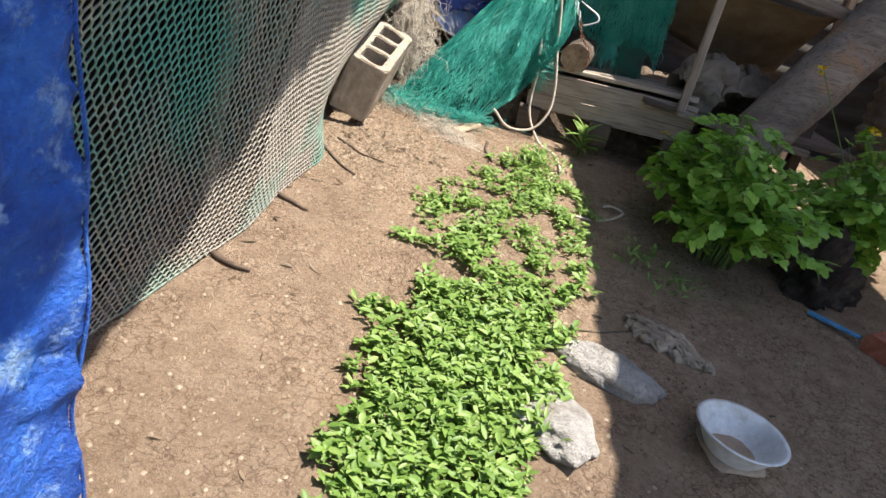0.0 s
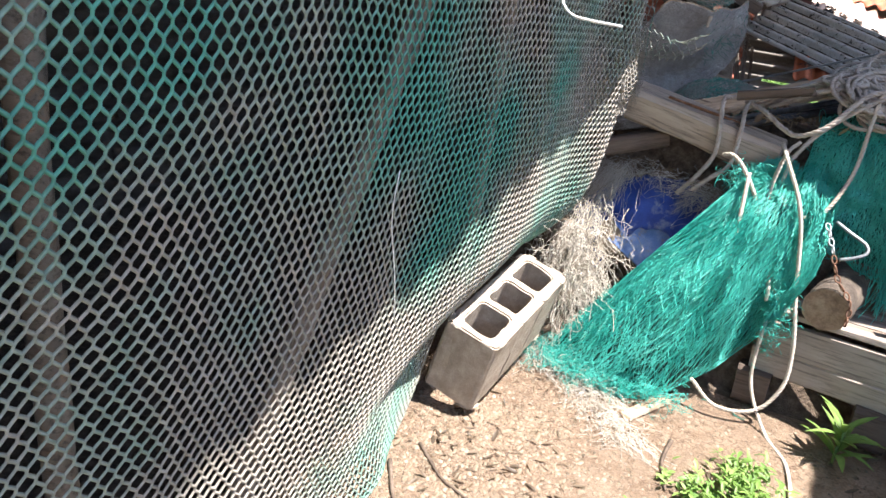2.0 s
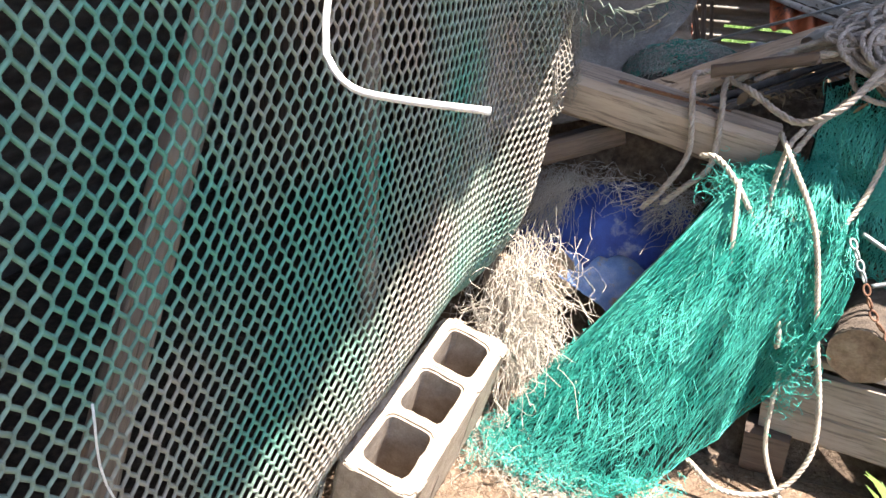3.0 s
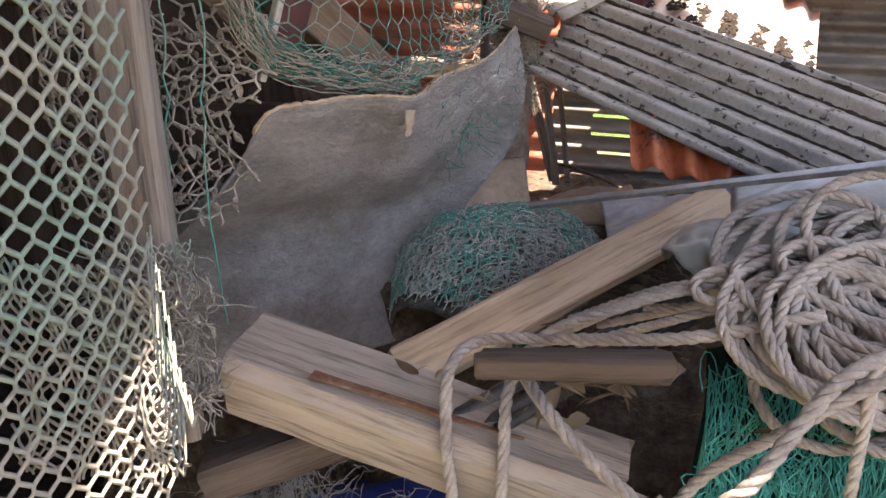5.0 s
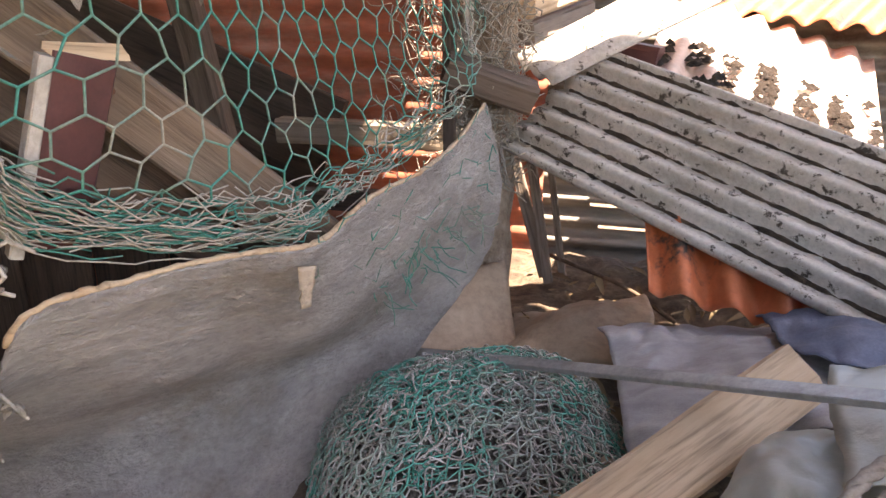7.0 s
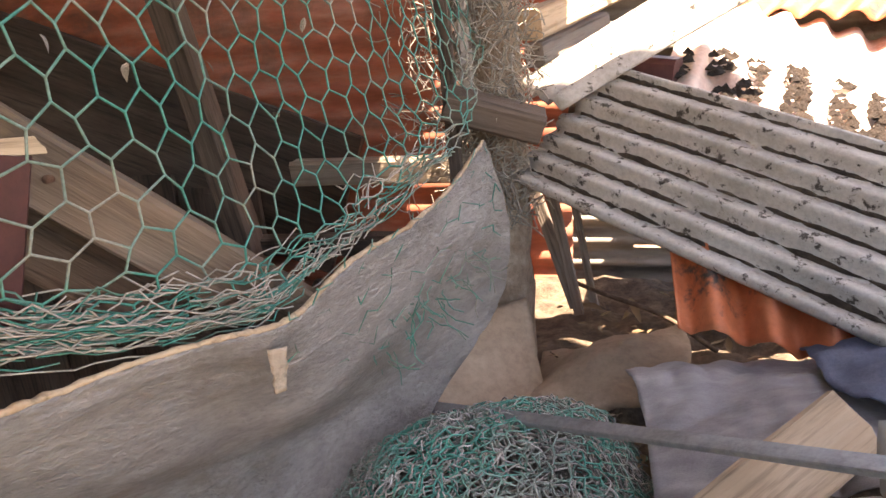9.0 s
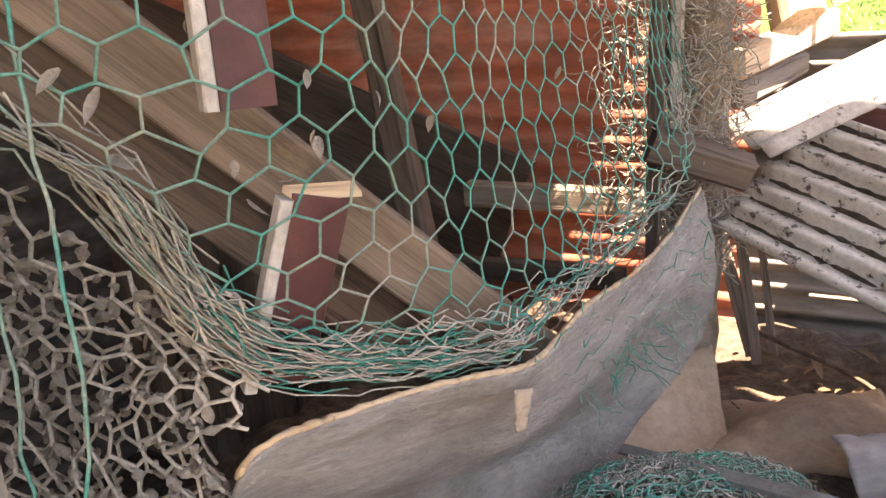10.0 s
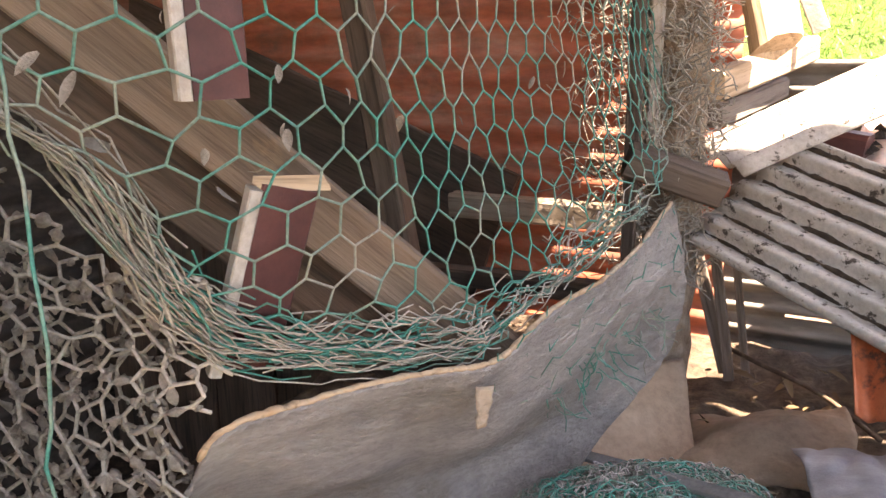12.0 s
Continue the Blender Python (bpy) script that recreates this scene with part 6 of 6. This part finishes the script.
tagged(part("plastic_bag", crumpled("plastic_bag", dome((0.6, 3.345, 0.925), 0.11, 0.11, 0.06, 25), 60, 54, PLASTIC, 0.013, 13)), "crumpled milky plastic bag on the heap", "plastic bag")
tagged(part("plastic_sheet", crumpled("plastic_sheet", patch((0.58, 3.47, 1.0), (0.8, 3.42, 1.06), (0.56, 3.3, 1.0), (0.78, 3.28, 1.05), 0.02), 26, 20, PLASTIC, 0.014, 9, seed=8)), "folded milky plastic sheet over the rope heap", "plastic sheet")


def litter_bits():
    items = []
    for k in range(900):
        x, y = R.uniform(0.25, 0.8), R.uniform(3.12, 4.2)
        z = 0.83 + 0.03 * nz((x * 7, y * 7, 1))
        if y > 3.75:
            z -= 0.03
            if R.random() < 0.7:
                continue
        L = R.uniform(0.012, 0.04)
        items.append((leaf(L, L * R.uniform(0.08, 0.6), R.uniform(-0.5, 0.9)), pose(x, y, z + R.uniform(0, 0.02), R.uniform(-40, 40), R.uniform(-30, 30), R.uniform(0, 360))))
    tagged(part("dead_leaves", scatter("dead_leaves", items, HAY)), "dry brown leaves and straw over the heap", "leaf litter", kind="stuff")
    bits = []
    for k in range(15000):
        x, y = R.uniform(-0.3, 1.7), R.uniform(0.5, 3.0)
        if R.random() < 0.35:
            x, y = R.gauss(0.02, 0.16), R.gauss(2.3, 0.2)
        s = R.choice((0.0015, 0.002, 0.003, 0.0042, 0.0055)) * R.uniform(0.7, 1.5)
        v = [V((math.cos(a) * s * R.uniform(0.7, 1.3), math.sin(a) * s * R.uniform(0.5, 1.2), 0)) for a in (0, 1.26, 2.5, 3.8, 5.0)] + [V((0, 0, s * R.uniform(0.5, 1.0)))]
        bits.append(((v, [(i, (i + 1) % 5, 5) for i in range(5)]), pose(x, y, height(x, y) - 0.0003, 0, 0, R.uniform(0, 360))))
    tagged(part("grit", scatter("grit", bits, GRIT)), "grit and small pale pebbles scattered on the soil", "gravel", kind="stuff")
    chips = []
    for k in range(480):
        x, y = (R.gauss(0.02, 0.13), R.gauss(2.3, 0.16)) if R.random() < 0.55 else (R.uniform(-0.25, 1.5), R.uniform(0.7, 2.9))
        L = R.uniform(0.012, 0.04)
        chips.append((leaf(L, L * R.uniform(0.08, 0.35), R.uniform(-0.6, 0.6)), pose(x, y, height(x, y) + 0.003, R.uniform(-20, 20), R.uniform(-12, 12), R.uniform(0, 360))))
    tagged(part("bark_chips", scatter("bark_chips", chips, CHIPS)), "dark dry bark chips and stalks on the soil", "litter", kind="stuff")


GRIT = foliage("grit_stone", (0.17, 0.125, 0.085), (0.29, 0.215, 0.15), (0.44, 0.36, 0.28))
CHIPS = foliage("dark_chip", (0.09, 0.065, 0.045), (0.18, 0.13, 0.09), (0.32, 0.24, 0.17))
litter_bits()


# ---------------------------------------------------------------- the far corner: back post, cement sheets, orange roof
back = thing("back_post", "wooden corner post overgrown with rusty wire net and straw", "post", (0.19, 3.98, 0.0))
v, f = tube(smooth_path([(0.2, 3.99, 0.0), (0.195, 3.985, 0.9), (0.19, 3.98, 1.9)], 0.05), 0.04, 14, 0.2)
part("trunk", mesh_of("trunk", v, f, BARKPALE := surface("pale_bark", (0.2, 0.14, 0.1), (0.34, 0.26, 0.19), (0.5, 0.42, 0.33), 30, 0.95, bump_s=1.0, bump_d=0.008)), back)
plank("dark_edge", (0.152, 3.915, 0.7), (0.15, 3.9, 1.7), 0.018, 0.012, DARKWOOD, up=(0, -1, 0), parent=back)
plank("pale_edge", (0.172, 3.93, 1.2), (0.17, 3.915, 1.7), 0.014, 0.012, WHITEPAINT, up=(0, -1, 0), parent=back)
wires = []
for k in range(1700):
    z = R.uniform(1.02, 1.62)
    a = R.uniform(2.7, 6.6)
    c = V((0.195 + 0.05 * math.cos(a), 3.975 + 0.055 * math.sin(a), z))
    d = rnd(0.011)
    wires.append(bez(c, c + d + rnd(0.008), c + d * 1.6, 3))
part("clinging_wire", strands("clinging_wire", wires, 0.0011, DUSTNET), back, "bunched rusty wire net")
# Loose strands, added so the sun falls on the wall in pale speckles.
curtain = []
for k in range(1500):
    c = V((0.17 - 0.17 * R.random() ** 1.6, R.uniform(3.98, 4.4), R.uniform(0.98, 1.66)))
    d = rnd(0.012)
    curtain.append(bez(c, c + d + rnd(0.01), c + d * 1.8, 3))
part("net_curtain", strands("net_curtain", curtain, 0.0011, DUSTNET), back, "loose dusty wires added to dapple the sun beside the wall")
tagged(plank("dark_beam", (0.15, 3.885, 1.195), (0.268, 3.928, 1.152), 0.042, 0.042, DARKWOOD, up=(0, -0.3, 1), wear=0.001), "short dark beam nailed to the corner post", "beam")
tagged(plank("beam_end", (0.215, 4.17, 1.275), (0.34, 4.5, 1.33), 0.042, 0.048, TANWOOD, wear=0.002), "sawn beam end with a dark cut face", "beam")
tagged(plank("under_block", (0.215, 4.2, 1.225), (0.3, 4.45, 1.26), 0.035, 0.04, GREYWOOD, wear=0.002), "small wooden block under the beam end", "block")
tagged(plank("roof_log", (0.305, 4.16, 1.335), (0.19, 4.34, 1.72), 0.065, 0.06, TANWOOD, up=(0.4, -1, 0.2), wear=0.006, notch=0.01), "rough log rafter end hanging above the sheets", "rafter")
tagged(plank("white_lath", (0.36, 4.38, 1.36), (0.24, 4.4, 1.62), 0.03, 0.015, WHITEPAINT, up=(0, -1, 0), wear=0.001), "sunlit pale lath beside the rafter", "lath")
for p0, p1, w in (((0.2, 4.16, 1.04), (0.275, 4.15, 0.8), 0.02), ((0.272, 4.16, 1.02), (0.31, 4.14, 0.8), 0.012), ((0.238, 4.1, 1.08), (0.285, 4.12, 0.8), 0.016)):
    tagged(plank("thin_stake", p0, p1, w, 0.012, GREYWOOD, up=(0, -1, 0), wear=0.001), "thin weathered stake by the nest", "stake", "stakes by the nest")
v, f = tube(smooth_path([(0.26, 4.2, 0.83), (0.33, 4.1, 0.845), (0.42, 4.08, 0.82), (0.5, 4.0, 0.8)], 0.02), 0.004, 6)
tagged(part("bent_twig", mesh_of("bent_twig", v, f, TWIG)), "bent dry twig across the nest", "twig")

cement = tagged(part("cement_sheet", corrugated("cement_sheet", (0.215, 3.955, 1.075), (0.62, -0.37, -0.175), (0.135, 0.06, 0.145), 0.0345, 0.0075, 0.005, ASBESTOS, 0.006, seg=30)), "grey corrugated cement sheet with black lichen leaning on the heap", "roof sheet")
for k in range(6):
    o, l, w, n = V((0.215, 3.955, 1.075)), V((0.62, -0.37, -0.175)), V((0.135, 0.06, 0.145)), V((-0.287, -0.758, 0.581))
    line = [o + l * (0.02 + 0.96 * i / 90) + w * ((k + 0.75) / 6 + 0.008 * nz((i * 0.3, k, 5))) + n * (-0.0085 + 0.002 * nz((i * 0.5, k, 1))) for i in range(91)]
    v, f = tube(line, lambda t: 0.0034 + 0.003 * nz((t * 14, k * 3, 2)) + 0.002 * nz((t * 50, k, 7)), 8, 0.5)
    part("moss_strip", mesh_of("moss_strip", v, f, DARKFILL), cement, "black moss in the valley")
tagged(part("cement_offcut", corrugated("cement_offcut", (0.205, 4.07, 1.195), (0.33, 0.12, 0.17), (0.085, -0.11, -0.025), 0.045, 0.007, 0.005, ASBESTOS, 0.006, seg=20)), "pale corrugated cement offcut in the sun", "roof sheet")
tagged(part("orange_sheet", corrugated("orange_sheet", (0.445, 3.755, 0.945), (-0.02, 0.15, 0.13), (0.4, -0.06, -0.05), 0.058, 0.014, 0.0015, ORANGE, 0.006, seg=20)), "bright orange corrugated metal sheet under the cement sheet", "roof sheet")
# The sunlit sheet; its whitened tone is painted in.
tagged(part("orange_roof", corrugated("orange_roof", (0.41, 4.03, 1.165), (0.055, 0.36, 0.135), (0.36, 0.02, -0.115), 0.058, 0.009, 0.0015, GLAREROOF, 0.004, seg=20)), "faded orange corrugated roof sheet whitened by painted sun glare, with soil on it", "roof sheet")
tagged(part("upper_roof", corrugated("upper_roof", (0.45, 4.42, 1.27), (0.3, 0.5, 0.2), (0.55, -0.1, -0.05), 0.058, 0.009, 0.0015, ORANGE, 0.004, seg=20)), "faded orange corrugated sheet on the roof behind", "roof sheet")


def roof_dirt():
    clods = []
    for k in range(900):
        u, v = 0.04 + 0.42 * R.random() ** 1.3, R.uniform(0.06, 0.98)
        if nz((u * 7, v * 9, 3)) + 0.35 * math.sin(v * 40) < 0.02:
            continue
        p = V((0.41, 4.03, 1.165)) + V((0.055, 0.36, 0.135)) * u + V((0.36, 0.02, -0.115)) * v + V((0, 0, 0.009))
        s = R.uniform(0.003, 0.011)
        q = [V((math.cos(a) * s * R.uniform(0.7, 1.3), math.sin(a) * s * R.uniform(0.7, 1.3), R.uniform(-0.3, 0.2) * s)) for a in (0, 1.05, 2.1, 3.1, 4.2, 5.2)] + [V((0, 0, s * R.uniform(0.6, 1.1)))]
        clods.append(((q, [(i, (i + 1) % 6, 6) for i in range(6)]), Matrix.Translation(p)))
    tagged(part("roof_soil", scatter("roof_soil", clods, PEAT)), "dark crumbly soil lying on the pale roof sheet", "soil", kind="stuff")
    tagged(plank("maroon_board", (0.36, 4.12, 1.20), (0.44, 4.1, 1.19), 0.05, 0.05, MAROON, wear=0.001), "maroon painted board end between the sheets", "board")


roof_dirt()

# ---------------------------------------------------------------- small things on the fence, and the grass behind
STRING = [(-0.05, 1.8, 0.76), (-0.056, 1.81, 0.68), (-0.06, 1.86, 0.57), (-0.066, 1.9, 0.47)]
v, f = tube(smooth_path(STRING, 0.02), 0.001, 6)
tagged(part("white_string", mesh_of("white_string", v, f, WHITEPIPE)), "thin white string hanging on the fence net", "string")
WIRE = [(0.236, 1.752, 1.015), (0.2, 1.748, 1.0155), (0.175, 1.746, 1.018), (0.16, 1.752, 1.028), (0.154, 1.76, 1.04), (0.13, 1.8, 1.12), (0.0, 1.88, 1.25), (-0.1, 1.95, 1.3)]
v, f = tube(smooth_path(WIRE, 0.006), 0.0017, 10)
tagged(part("bent_wire", mesh_of("bent_wire", v, f, WHITEPIPE)), "bent white coated wire sticking out of the fence", "wire")


def grass_bank():
    items = []
    for k in range(5000):
        x, y = R.uniform(0.0, 3.2), R.uniform(7.4, 10.0)
        L = R.uniform(0.06, 0.16)
        items.append((leaf(L, 0.012, R.uniform(0.2, 1.0)), pose(x, y, height(x, y) - 0.005, R.uniform(-30, 30), R.uniform(-90, -40), R.uniform(0, 360))))
    tagged(part("grass", scatter("grass", items, WEEDLEAF)), "sunlit green grass on the bank behind the coop", "grass", kind="stuff")


grass_bank()
